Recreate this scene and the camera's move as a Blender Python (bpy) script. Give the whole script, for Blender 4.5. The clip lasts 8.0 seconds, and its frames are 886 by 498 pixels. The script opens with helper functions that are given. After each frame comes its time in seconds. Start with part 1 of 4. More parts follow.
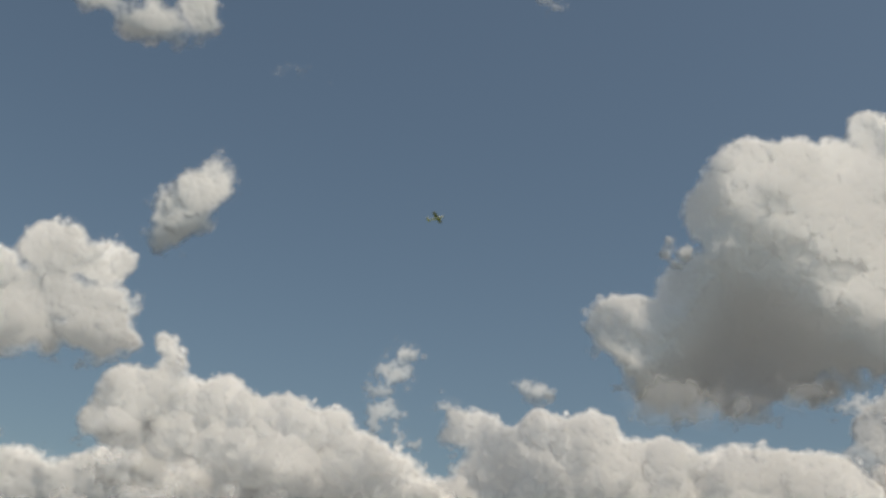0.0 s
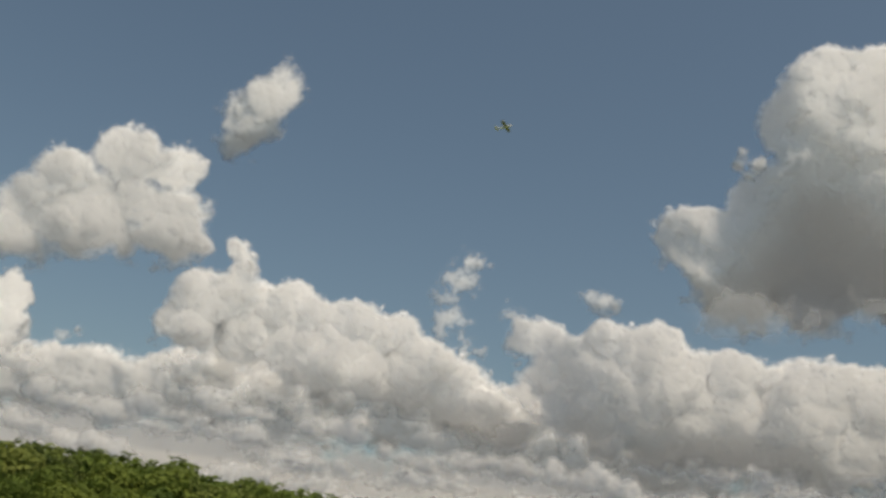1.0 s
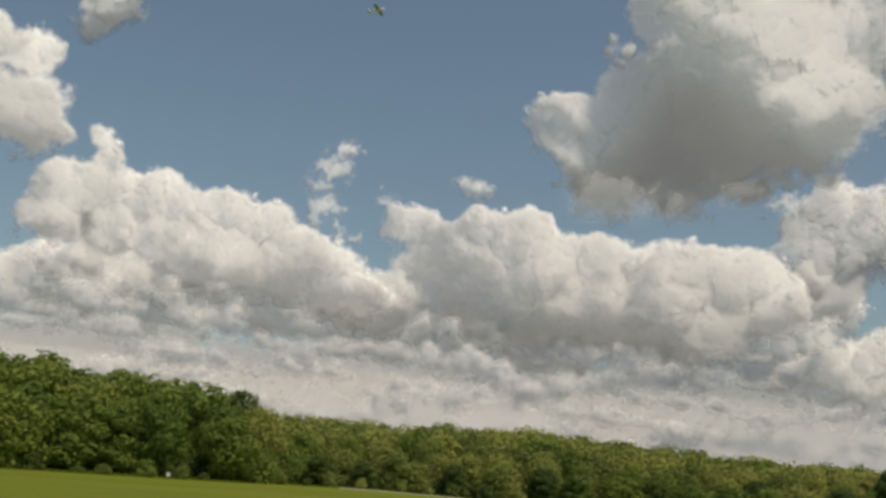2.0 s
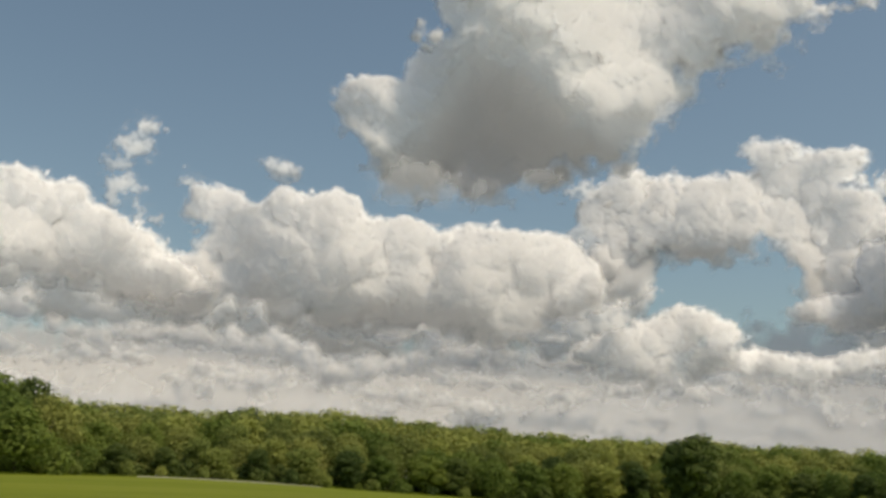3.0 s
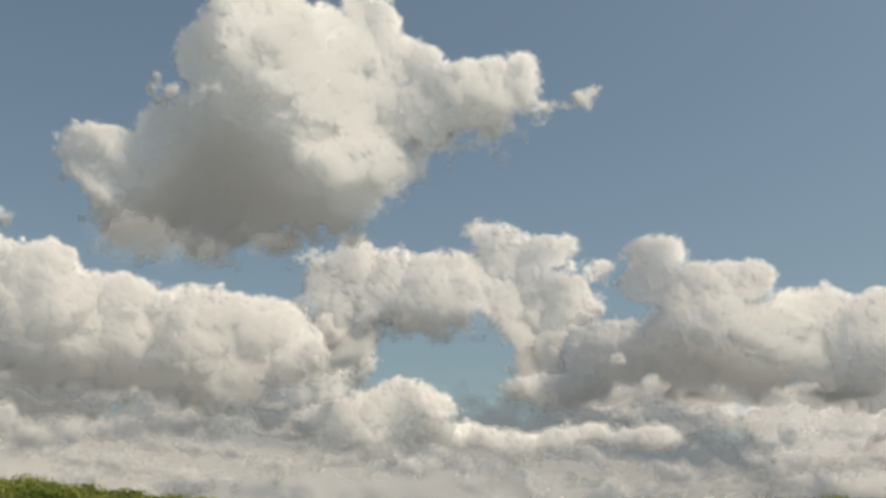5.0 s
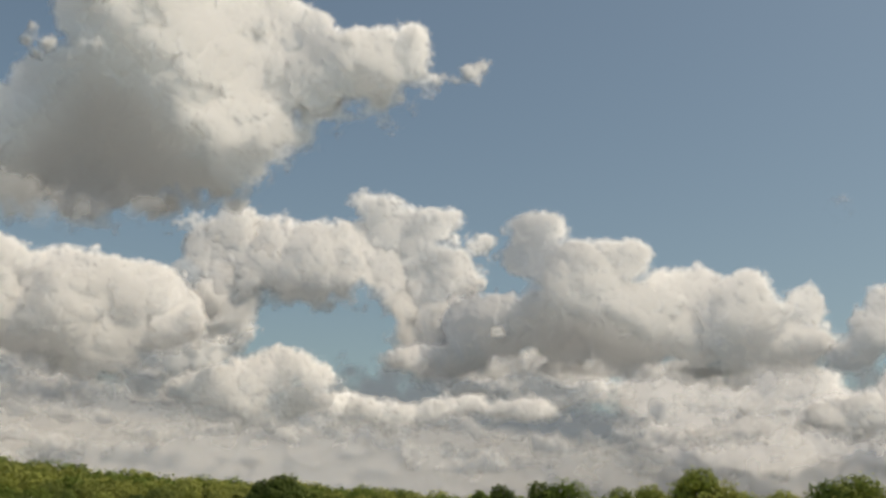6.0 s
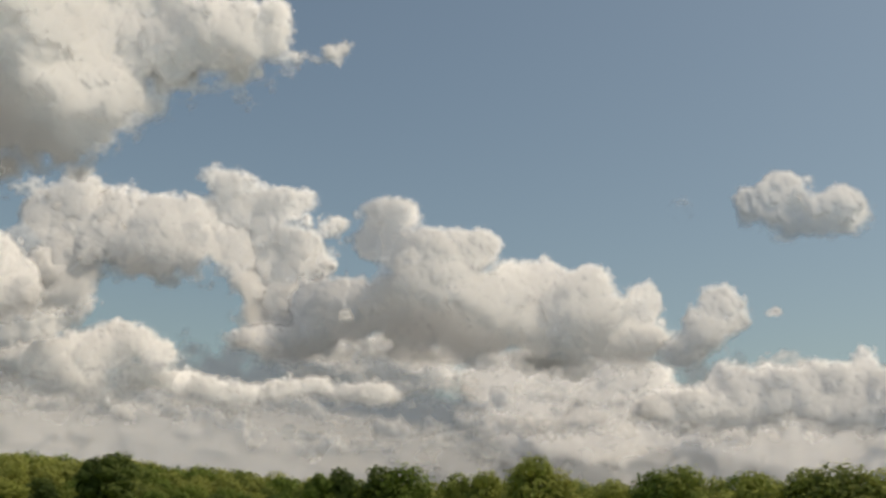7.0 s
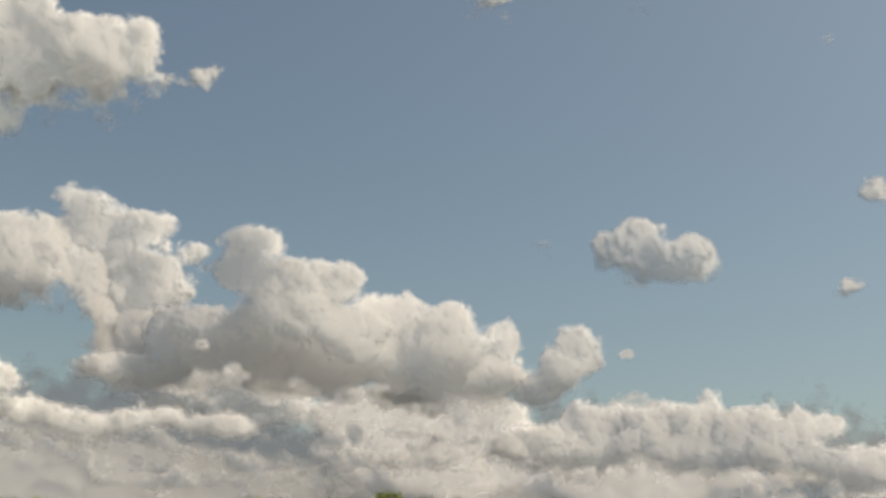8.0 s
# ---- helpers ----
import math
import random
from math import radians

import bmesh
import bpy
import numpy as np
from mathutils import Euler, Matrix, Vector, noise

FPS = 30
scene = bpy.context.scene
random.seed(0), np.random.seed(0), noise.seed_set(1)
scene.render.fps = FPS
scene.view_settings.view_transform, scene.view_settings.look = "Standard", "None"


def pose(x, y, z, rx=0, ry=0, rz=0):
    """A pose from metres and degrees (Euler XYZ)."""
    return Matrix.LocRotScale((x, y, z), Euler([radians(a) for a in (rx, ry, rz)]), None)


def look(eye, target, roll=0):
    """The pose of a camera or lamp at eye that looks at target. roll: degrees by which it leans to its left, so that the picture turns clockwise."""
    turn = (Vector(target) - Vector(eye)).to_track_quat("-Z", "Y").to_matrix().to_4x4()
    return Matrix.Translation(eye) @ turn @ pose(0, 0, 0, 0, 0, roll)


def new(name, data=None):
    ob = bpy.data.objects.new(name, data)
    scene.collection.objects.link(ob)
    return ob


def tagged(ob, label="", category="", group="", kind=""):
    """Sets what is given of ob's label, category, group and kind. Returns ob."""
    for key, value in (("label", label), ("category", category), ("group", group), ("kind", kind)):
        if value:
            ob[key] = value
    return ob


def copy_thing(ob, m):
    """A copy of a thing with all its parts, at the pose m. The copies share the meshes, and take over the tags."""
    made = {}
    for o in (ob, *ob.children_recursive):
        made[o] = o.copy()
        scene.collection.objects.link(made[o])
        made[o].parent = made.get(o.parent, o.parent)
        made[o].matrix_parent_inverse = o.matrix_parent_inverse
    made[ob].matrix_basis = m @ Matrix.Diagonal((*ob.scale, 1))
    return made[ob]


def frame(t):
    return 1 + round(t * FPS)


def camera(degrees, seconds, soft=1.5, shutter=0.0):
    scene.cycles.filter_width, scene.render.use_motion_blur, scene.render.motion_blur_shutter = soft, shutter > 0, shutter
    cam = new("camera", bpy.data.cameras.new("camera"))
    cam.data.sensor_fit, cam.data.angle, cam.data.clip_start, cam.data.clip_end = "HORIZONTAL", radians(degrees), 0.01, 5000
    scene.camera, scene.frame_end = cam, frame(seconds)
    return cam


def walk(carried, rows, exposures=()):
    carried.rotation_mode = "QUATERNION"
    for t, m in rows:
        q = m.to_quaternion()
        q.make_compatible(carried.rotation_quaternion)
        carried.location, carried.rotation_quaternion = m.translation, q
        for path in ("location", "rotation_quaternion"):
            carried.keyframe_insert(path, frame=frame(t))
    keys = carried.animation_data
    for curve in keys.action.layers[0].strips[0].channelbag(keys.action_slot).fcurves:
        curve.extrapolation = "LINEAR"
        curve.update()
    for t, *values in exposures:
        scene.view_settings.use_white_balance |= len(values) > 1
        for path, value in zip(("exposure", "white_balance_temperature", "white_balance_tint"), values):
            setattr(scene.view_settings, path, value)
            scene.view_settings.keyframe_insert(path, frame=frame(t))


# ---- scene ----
cam = camera(46.0, 8.0, soft=3.2)
EYE = (0.0, 0.0, 1.7)
# seconds, tilt, lean, turn
TURNS = [
    (0.0, 113.86, -4.04, -1.78), (0.3, 113.14, -5.45, 0.75), (0.5, 111.96, -5.98, 1.66), (0.6, 111.18, -6.20, 1.90), (0.8, 109.71, -6.18, 2.10),
    (1.0, 108.59, -6.02, 1.42), (1.2, 108.02, -5.47, 0.71),
    (2.3, 101.92, -3.21, -8.23), (2.5, 102.03, -2.92, -10.45), (3.0, 102.44, -1.67, -15.46), (3.2, 102.80, -1.45, -17.38),
    (3.5, 104.13, -1.68, -20.63), (4.0, 105.98, -0.94, -25.09), (4.5, 106.44, -1.49, -28.56),
    (4.7, 106.65, -1.49, -29.46), (6.0, 105.14, -1.61, -37.44), (6.2, 104.80, -1.80, -39.12), (6.5, 104.60, -2.71, -41.22),
    (7.0, 104.58, -2.42, -46.05), (7.2, 104.96, -2.36, -47.96), (7.5, 105.43, -2.34, -50.51), (8.0, 106.80, -2.65, -53.89)]
walk(cam, [(t, pose(*EYE, rx, ry, rz)) for t, rx, ry, rz in TURNS],
     exposures=[(0.0, 0.06, 7580, 11.5), (1.0, 0.08, 7680, 11.5), (2.5, 0.37, 7780, 11), (3.5, 0.44, 7850, 11), (4.5, 0.41, 7980, 11), (6.0, 0.34, 7980, 11.5), (8.0, 0.33, 8220, 12.5)])

# ---- light: high summer sun to the right of the view, thin haze ----
SUN_EL, SUN_BEARING = 60.0, 136.0
world = bpy.data.worlds.new("sky")
scene.world = world
world.use_nodes = True
wn = world.node_tree.nodes
wl = world.node_tree.links
sky = wn.new("ShaderNodeTexSky")
sky.sky_type = "NISHITA"
sky.sun_disc = False
sky.sun_elevation = radians(SUN_EL)
sky.sun_rotation = radians(SUN_BEARING)
sky.air_density, sky.dust_density, sky.ozone_density = 1.0, 2.2, 1.0
hsv = wn.new("ShaderNodeHueSaturation")
hsv.inputs["Saturation"].default_value = 0.97
wl.new(sky.outputs[0], hsv.inputs["Color"])
tint = wn.new("ShaderNodeMix")
tint.data_type, tint.blend_type = "RGBA", "MULTIPLY"
tint.inputs["Factor"].default_value = 1.0
tint.inputs["B"].default_value = (0.86, 1.0, 1.0, 1)
wl.new(hsv.outputs[0], tint.inputs["A"])
wl.new(tint.outputs["Result"], wn["Background"].inputs["Color"])
wn["Background"].inputs["Strength"].default_value = 0.080

sun_data = bpy.data.lights.new("sun", "SUN")
sun_data.energy, sun_data.angle, sun_data.color = 1.44, radians(0.5), (1.0, 0.912, 0.80)
sun = new("sun", sun_data)
SUN_DIR = Vector((math.sin(radians(SUN_BEARING)) * math.cos(radians(SUN_EL)),
                  math.cos(radians(SUN_BEARING)) * math.cos(radians(SUN_EL)), math.sin(radians(SUN_EL))))
sun.matrix_world = look(SUN_DIR * 100, (0, 0, 0))


# ---- materials ----
def material(name):
    m = bpy.data.materials.new(name)
    m.use_nodes = True
    return m, m.node_tree.nodes, m.node_tree.links, m.node_tree.nodes["Principled BSDF"]


def noise_mix(nodes, links, scale, detail, col_a, col_b, lo=0.35, hi=0.65, coord="Object"):
    tc = nodes.new("ShaderNodeTexCoord")
    nz = nodes.new("ShaderNodeTexNoise")
    nz.inputs["Scale"].default_value, nz.inputs["Detail"].default_value = scale, detail
    links.new(tc.outputs[coord], nz.inputs["Vector"])
    ramp = nodes.new("ShaderNodeMapRange")
    ramp.inputs["From Min"].default_value, ramp.inputs["From Max"].default_value = lo, hi
    links.new(nz.outputs["Fac"], ramp.inputs["Value"])
    mix = nodes.new("ShaderNodeMix")
    mix.data_type = "RGBA"
    mix.inputs["A"].default_value, mix.inputs["B"].default_value = (*col_a, 1), (*col_b, 1)
    links.new(ramp.outputs[0], mix.inputs["Factor"])
    return mix.outputs["Result"], nz.outputs["Fac"]


def blend(nodes, links, a, b, fac):
    mix = nodes.new("ShaderNodeMix")
    mix.data_type = "RGBA"
    links.new(a, mix.inputs["A"])
    if isinstance(b, tuple):
        mix.inputs["B"].default_value = (*b, 1)
    else:
        links.new(b, mix.inputs["B"])
    if isinstance(fac, float):
        mix.inputs["Factor"].default_value = fac
    else:
        links.new(fac, mix.inputs["Factor"])
    return mix.outputs["Result"]


def bump(nodes, links, bsdf, height, strength, distance):
    b = nodes.new("ShaderNodeBump")
    b.inputs["Strength"].default_value, b.inputs["Distance"].default_value = strength, distance
    links.new(height, b.inputs["Height"])
    links.new(b.outputs[0], bsdf.inputs["Normal"])


def plain(name, color, rough=0.5, scale=8.0, vary=0.12):
    m, n, l, p = material(name)
    dark = tuple(c * (1 - vary) for c in color)
    col, fac = noise_mix(n, l, scale, 4, dark, color)
    l.new(col, p.inputs["Base Color"])
    p.inputs["Roughness"].default_value = rough
    return m


def cloud_material(name, through_light=0.0, scatter=90.0, pale=0.95):
    """Water droplets: matt white with soft relief, thinning out at the fringes by the mesh's own density."""
    m, n, l, p = material(name)
    n.remove(p)
    out = n["Material Output"]
    white, fac = noise_mix(n, l, 0.012, 5, (pale - 0.02,) * 3, (pale + 0.02,) * 3)
    geo = n.new("ShaderNodeNewGeometry")
    # stored normals, turned to the sun in the fringe, replace the true ones there
    shade_normal = n.new("ShaderNodeAttribute")
    shade_normal.attribute_name = "shade_normal"
    mixn = n.new("ShaderNodeMix")
    mixn.data_type = "VECTOR"
    att = n.new("ShaderNodeAttribute")
    att.attribute_name = "fringe"
    turn = n.new("ShaderNodeMapRange")
    turn.inputs["From Min"].default_value, turn.inputs["From Max"].default_value = 0.55, 1.0
    turn.inputs["To Min"].default_value, turn.inputs["To Max"].default_value = 1.0, 0.46
    l.new(att.outputs["Fac"], turn.inputs["Value"])
    l.new(turn.outputs[0], mixn.inputs["Factor"])
    l.new(geo.outputs["Normal"], mixn.inputs["A"])
    l.new(shade_normal.outputs["Vector"], mixn.inputs["B"])
    unit = n.new("ShaderNodeVectorMath")
    unit.operation = "NORMALIZE"
    l.new(mixn.outputs["Result"], unit.inputs[0])
    # small curls all over the surface
    curls = n.new("ShaderNodeTexNoise")
    curls.inputs["Scale"].default_value, curls.inputs["Detail"].default_value = 0.045, 6
    curls.inputs["Distortion"].default_value = 0.6
    where = n.new("ShaderNodeTexCoord")
    l.new(where.outputs["Object"], curls.inputs["Vector"])
    grain = n.new("ShaderNodeBump")
    grain.inputs["Strength"].default_value, grain.inputs["Distance"].default_value = 0.22, 12.0
    l.new(curls.outputs["Fac"], grain.inputs["Height"])
    l.new(unit.outputs[0], grain.inputs["Normal"])
    skin = n.new("ShaderNodeBsdfDiffuse")
    l.new(white, skin.inputs["Color"])
    l.new(grain.outputs[0], skin.inputs["Normal"])
    # light that scatters about inside the droplets before it comes out again
    deep = n.new("ShaderNodeBsdfPrincipled")
    deep.subsurface_method = "BURLEY"
    l.new(white, deep.inputs["Base Color"])
    deep.inputs["Subsurface Weight"].default_value = 1.0
    deep.inputs["Subsurface Radius"].default_value = (1.0, 1.0, 1.0)
    deep.inputs["Subsurface Scale"].default_value = scatter
    deep.inputs["Specular IOR Level"].default_value = 0.0
    deep.inputs["Roughness"].default_value = 1.0
    l.new(unit.outputs[0], deep.inputs["Normal"])
    body = n.new("ShaderNodeMixShader")
    body.inputs[0].default_value = 0.56
    l.new(skin.outputs[0], body.inputs[1])
    l.new(deep.outputs[0], body.inputs[2])
    if through_light:
        tra = n.new("ShaderNodeBsdfTranslucent")
        l.new(white, tra.inputs["Color"])
        both = n.new("ShaderNodeMixShader")
        both.inputs[0].default_value = through_light
        l.new(body.outputs[0], both.inputs[1])
        l.new(tra.outputs[0], both.inputs[2])
        body = both
    clear = n.new("ShaderNodeBsdfTransparent")
    mix = n.new("ShaderNodeMixShader")
    l.new(att.outputs["Fac"], mix.inputs[0])
    l.new(clear.outputs[0], mix.inputs[1])
    l.new(body.outputs[0], mix.inputs[2])
    l.new(mix.outputs[0], out.inputs["Surface"])
    return m


def leaf_material(name, dark, light, through_light=0.34):
    m, n, l, p = material(name)
    out = n["Material Output"]
    geo = n.new("ShaderNodeNewGeometry")
    info = n.new("ShaderNodeObjectInfo")
    mix = n.new("ShaderNodeMix")
    mix.data_type = "RGBA"
    mix.inputs["A"].default_value, mix.inputs["B"].default_value = (*dark, 1), (*light, 1)
    l.new(geo.outputs["Random Per Island"], mix.inputs["Factor"])
    hue = n.new("ShaderNodeHueSaturation")
    ran = n.new("ShaderNodeMapRange")
    ran.inputs["To Min"].default_value, ran.inputs["To Max"].default_value = 0.8, 1.3
    l.new(info.outputs["Random"], ran.inputs["Value"])
    l.new(ran.outputs[0], hue.inputs["Value"])
    ran2 = n.new("ShaderNodeMapRange")
    ran2.inputs["To Min"].default_value, ran2.inputs["To Max"].default_value = 0.515, 0.485
    l.new(info.outputs["Random"], ran2.inputs["Value"])
    l.new(ran2.outputs[0], hue.inputs["Hue"])
    l.new(mix.outputs["Result"], hue.inputs["Color"])
    l.new(hue.outputs[0], p.inputs["Base Color"])
    p.inputs["Roughness"].default_value = 0.65
    p.inputs["Specular IOR Level"].default_value = 0.25
    tra = n.new("ShaderNodeBsdfTranslucent")
    l.new(hue.outputs[0], tra.inputs["Color"])
    ms = n.new("ShaderNodeMixShader")
    ms.inputs[0].default_value = through_light
    l.new(p.outputs[0], ms.inputs[1])
    l.new(tra.outputs[0], ms.inputs[2])
    l.new(ms.outputs[0], out.inputs["Surface"])
    return m


CLOUD = cloud_material("cumulus_vapour", 0.45, 150.0, 0.97)
DENSE_CLOUD = cloud_material("dense_vapour", 0.33, 110.0, 0.96)
THIN_CLOUD = cloud_material("thin_vapour", 0.15)
FAR_CLOUD = cloud_material("far_vapour", 0.35, 150.0, 0.95)
LEAF = leaf_material("oak_leaves", (0.145, 0.202, 0.042), (0.198, 0.262, 0.053))
# yellow-green and olive leaves, with blue raised in the colour to imitate haze
LEAF_LIGHT = leaf_material("light_hazed_leaves", (0.245, 0.285, 0.074), (0.300, 0.340, 0.086))
LEAF_OLIVE = leaf_material("olive_hazed_leaves", (0.242, 0.272, 0.076), (0.295, 0.322, 0.086))
LEAF_DARK = leaf_material("cedar_leaves", (0.090, 0.132, 0.035), (0.150, 0.198, 0.052))
BARK = plain("bark", (0.16, 0.13, 0.10), 0.9, 5.0, 0.5)


def ground_material():
    m, n, l, p = material("mown_grass")
    col, _ = noise_mix(n, l, 0.05, 5, (0.136, 0.172, 0.014), (0.190, 0.222, 0.018))
    fine, f2 = noise_mix(n, l, 2.5, 6, (0.108, 0.143, 0.014), (0.2, 0.238, 0.025), 0.3, 0.7)
    col2 = blend(n, l, col, fine, 0.4)
    # faint mowing streaks
    tcs = n.new("ShaderNodeTexCoord")
    sq = n.new("ShaderNodeMapping")
    sq.inputs["Rotation"].default_value = (0, 0, radians(14))
    sq.inputs["Scale"].default_value = (0.012, 0.16, 1.0)
    l.new(tcs.outputs["Object"], sq.inputs["Vector"])
    st = n.new("ShaderNodeTexNoise")
    st.inputs["Scale"].default_value, st.inputs["Detail"].default_value = 1.0, 3
    l.new(sq.outputs[0], st.inputs["Vector"])
    sr = n.new("ShaderNodeMapRange")
    sr.inputs["From Min"].default_value, sr.inputs["From Max"].default_value, sr.inputs["To Max"].default_value = 0.48, 0.72, 0.55
    l.new(st.outputs["Fac"], sr.inputs["Value"])
    col2 = blend(n, l, col2, (0.26, 0.27, 0.05), sr.outputs[0])
    # unseen ground past the wood, kept pale to bounce light onto cloud bases
    bounce_land, _ = noise_mix(n, l, 0.004, 3, (0.165, 0.178, 0.185), (0.265, 0.282, 0.29))
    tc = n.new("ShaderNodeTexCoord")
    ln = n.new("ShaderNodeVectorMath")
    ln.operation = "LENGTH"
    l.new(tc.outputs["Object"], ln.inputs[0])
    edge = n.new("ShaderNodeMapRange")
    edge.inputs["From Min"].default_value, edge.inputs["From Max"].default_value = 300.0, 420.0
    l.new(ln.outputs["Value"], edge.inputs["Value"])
    col2 = blend(n, l, col2, bounce_land, edge.outputs[0])
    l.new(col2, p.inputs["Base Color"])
    p.inputs["Roughness"].default_value = 0.9
    p.inputs["Specular IOR Level"].default_value = 0.08
    bump(n, l, p, f2, 0.6, 0.05)
    return m


GRASS = ground_material()
GRASS_BLADE = leaf_material("grass_blades", (0.10, 0.15, 0.012), (0.22, 0.27, 0.03))
GRAVEL = plain("pale_gravel", (0.46, 0.45, 0.37), 0.9, 6.0, 0.3)
WHITE_PAINT = plain("white_paint", (0.8, 0.8, 0.78), 0.5, 6.0, 0.1)


# ---- mesh helpers ----
def mesh_from(name, verts, faces, mat, smooth=False, density=None):
    me = bpy.data.meshes.new(name)
    verts = np.asarray(verts, dtype=np.float32)
    faces = np.asarray(faces, dtype=np.int32)
    k = faces.shape[1]
    me.vertices.add(len(verts))
    me.vertices.foreach_set("co", verts.ravel())
    me.loops.add(faces.size)
    me.loops.foreach_set("vertex_index", faces.ravel())
    me.polygons.add(len(faces))
    me.polygons.foreach_set("loop_start", np.arange(0, faces.size, k, dtype=np.int32))
    me.polygons.foreach_set("use_smooth", np.full(len(faces), smooth, dtype=bool))
    if density is not None:
        a = me.attributes.new("fringe", "FLOAT", "POINT")
        a.data.foreach_set("value", np.asarray(density, dtype=np.float32))
    me.update(calc_edges=True)
    me.materials.append(mat)
    return me


def part(name, bm, mat, parent, label=""):
    me = bpy.data.meshes.new(name)
    bm.to_mesh(me)
    bm.free()
    me.materials.append(mat)
    ob = new(name, me)
    ob.parent = parent
    return tagged(ob, label)


def fract(v):
    return v - np.floor(v)


def hash2(i, j, seed):
    return fract(np.sin(i * 127.1 + j * 311.7 + seed * 74.7) * 43758.5453)


def vnoise(x, y, seed):
    i, j = np.floor(x), np.floor(y)
    u, v = x - i, y - j
    u, v = u * u * (3 - 2 * u), v * v * (3 - 2 * v)
    a, b = hash2(i, j, seed), hash2(i + 1, j, seed)
    c, d = hash2(i, j + 1, seed), hash2(i + 1, j + 1, seed)
    return (a * (1 - u) + b * u) * (1 - v) + (c * (1 - u) + d * u) * v


def fbm(x, y, seed, octaves=4):
    s, a, t = 0.0, 0.5, 0.0
    for o in range(octaves):
        s = s + a * vnoise(x * 2 ** o, y * 2 ** o, seed + o)
        t += a
        a *= 0.55
    return s / t


def smoothed(a, sigma):
    """Gaussian blur of a grid, sigma in cells."""
    n = max(1, int(3 * sigma))
    k = np.exp(-0.5 * (np.arange(-n, n + 1) / sigma) ** 2)
    k /= k.sum()
    for axis in (0, 1):
        pad = [(n, n) if ax == axis else (0, 0) for ax in (0, 1)]
        p = np.pad(a, pad, mode="edge")
        a = sum(w * np.take(p, np.arange(i, i + a.shape[axis]), axis=axis) for i, w in enumerate(k))
    return a


def ramp(a, b, v):
    t = np.clip((v - a) / (b - a), 0, 1)
    return t * t * (3 - 2 * t)


# ---- ground: one sheet to the horizon, falling away to the right of the field ----
def ground_height(x, y):
    d = np.hypot(x, y)
    near = ramp(15, 130, d)
    z = (0.7 - 3.2 * ramp(-5, 85, x)) * near
    z = z + ramp(0.0, 1.0, (d - 190) / 400) * 3.0
    z = z + near * 0.25 * (fbm(x / 40 + 50, y / 40 + 50, 3) - 0.5)
    return z


def build_ground():
    rings = np.concatenate([np.linspace(0, 260, 105), np.geomspace(266, 4950, 40)])
    n_a = 240
    ang = np.linspace(0, 2 * np.pi, n_a, endpoint=False)
    rr, aa = np.meshgrid(rings[1:], ang, indexing="ij")
    x, y = rr * np.sin(aa), rr * np.cos(aa)
    v = np.stack([x, y, ground_height(x, y)], -1).reshape(-1, 3)
    v = np.vstack([v, [[0, 0, 0]]])
    i, j = np.meshgrid(np.arange(len(rings) - 2), np.arange(n_a), indexing="ij")
    a = i * n_a + j
    b = i * n_a + (j + 1) % n_a
    q = np.stack([a, b, b + n_a, a + n_a], -1).reshape(-1, 4)[:, ::-1]
    jj = np.arange(0, n_a, 2)
    q = np.vstack([q, np.stack([np.full(len(jj), len(v) - 1), (jj + 2) % n_a, jj + 1, jj], -1)])
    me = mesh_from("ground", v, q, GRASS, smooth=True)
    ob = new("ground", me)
    tagged(ob, "sunlit mown grass field sloping towards dark woods", "ground", kind="structure")


build_ground()


# ---- clouds: each a closed body of billows, at the height that its base has ----
def without_crumbs(mask, least):
    """The mask without its islands of fewer cells than least, told apart on a grid four times as coarse."""
    n, m = mask.shape
    k = 4
    big = np.pad(mask, ((0, -n % k), (0, -m % k)))
    coarse = big.reshape(big.shape[0] // k, k, big.shape[1] // k, k).sum((1, 3))
    left = {(int(i), int(j)) for i, j in np.argwhere(coarse)}
    keep = np.zeros(coarse.shape, dtype=bool)
    while left:
        todo, isle = [left.pop()], []
        while todo:
            i, j = todo.pop()
            isle.append((i, j))
            for near in ((i + 1, j), (i - 1, j), (i, j + 1), (i, j - 1)):
                if near in left:
                    left.remove(near)
                    todo.append(near)
        rows, cols = np.array(isle).T
        if coarse[rows, cols].sum() >= least:
            keep[rows, cols] = True
    return np.repeat(np.repeat(keep, k, 0), k, 1)[:n, :m]


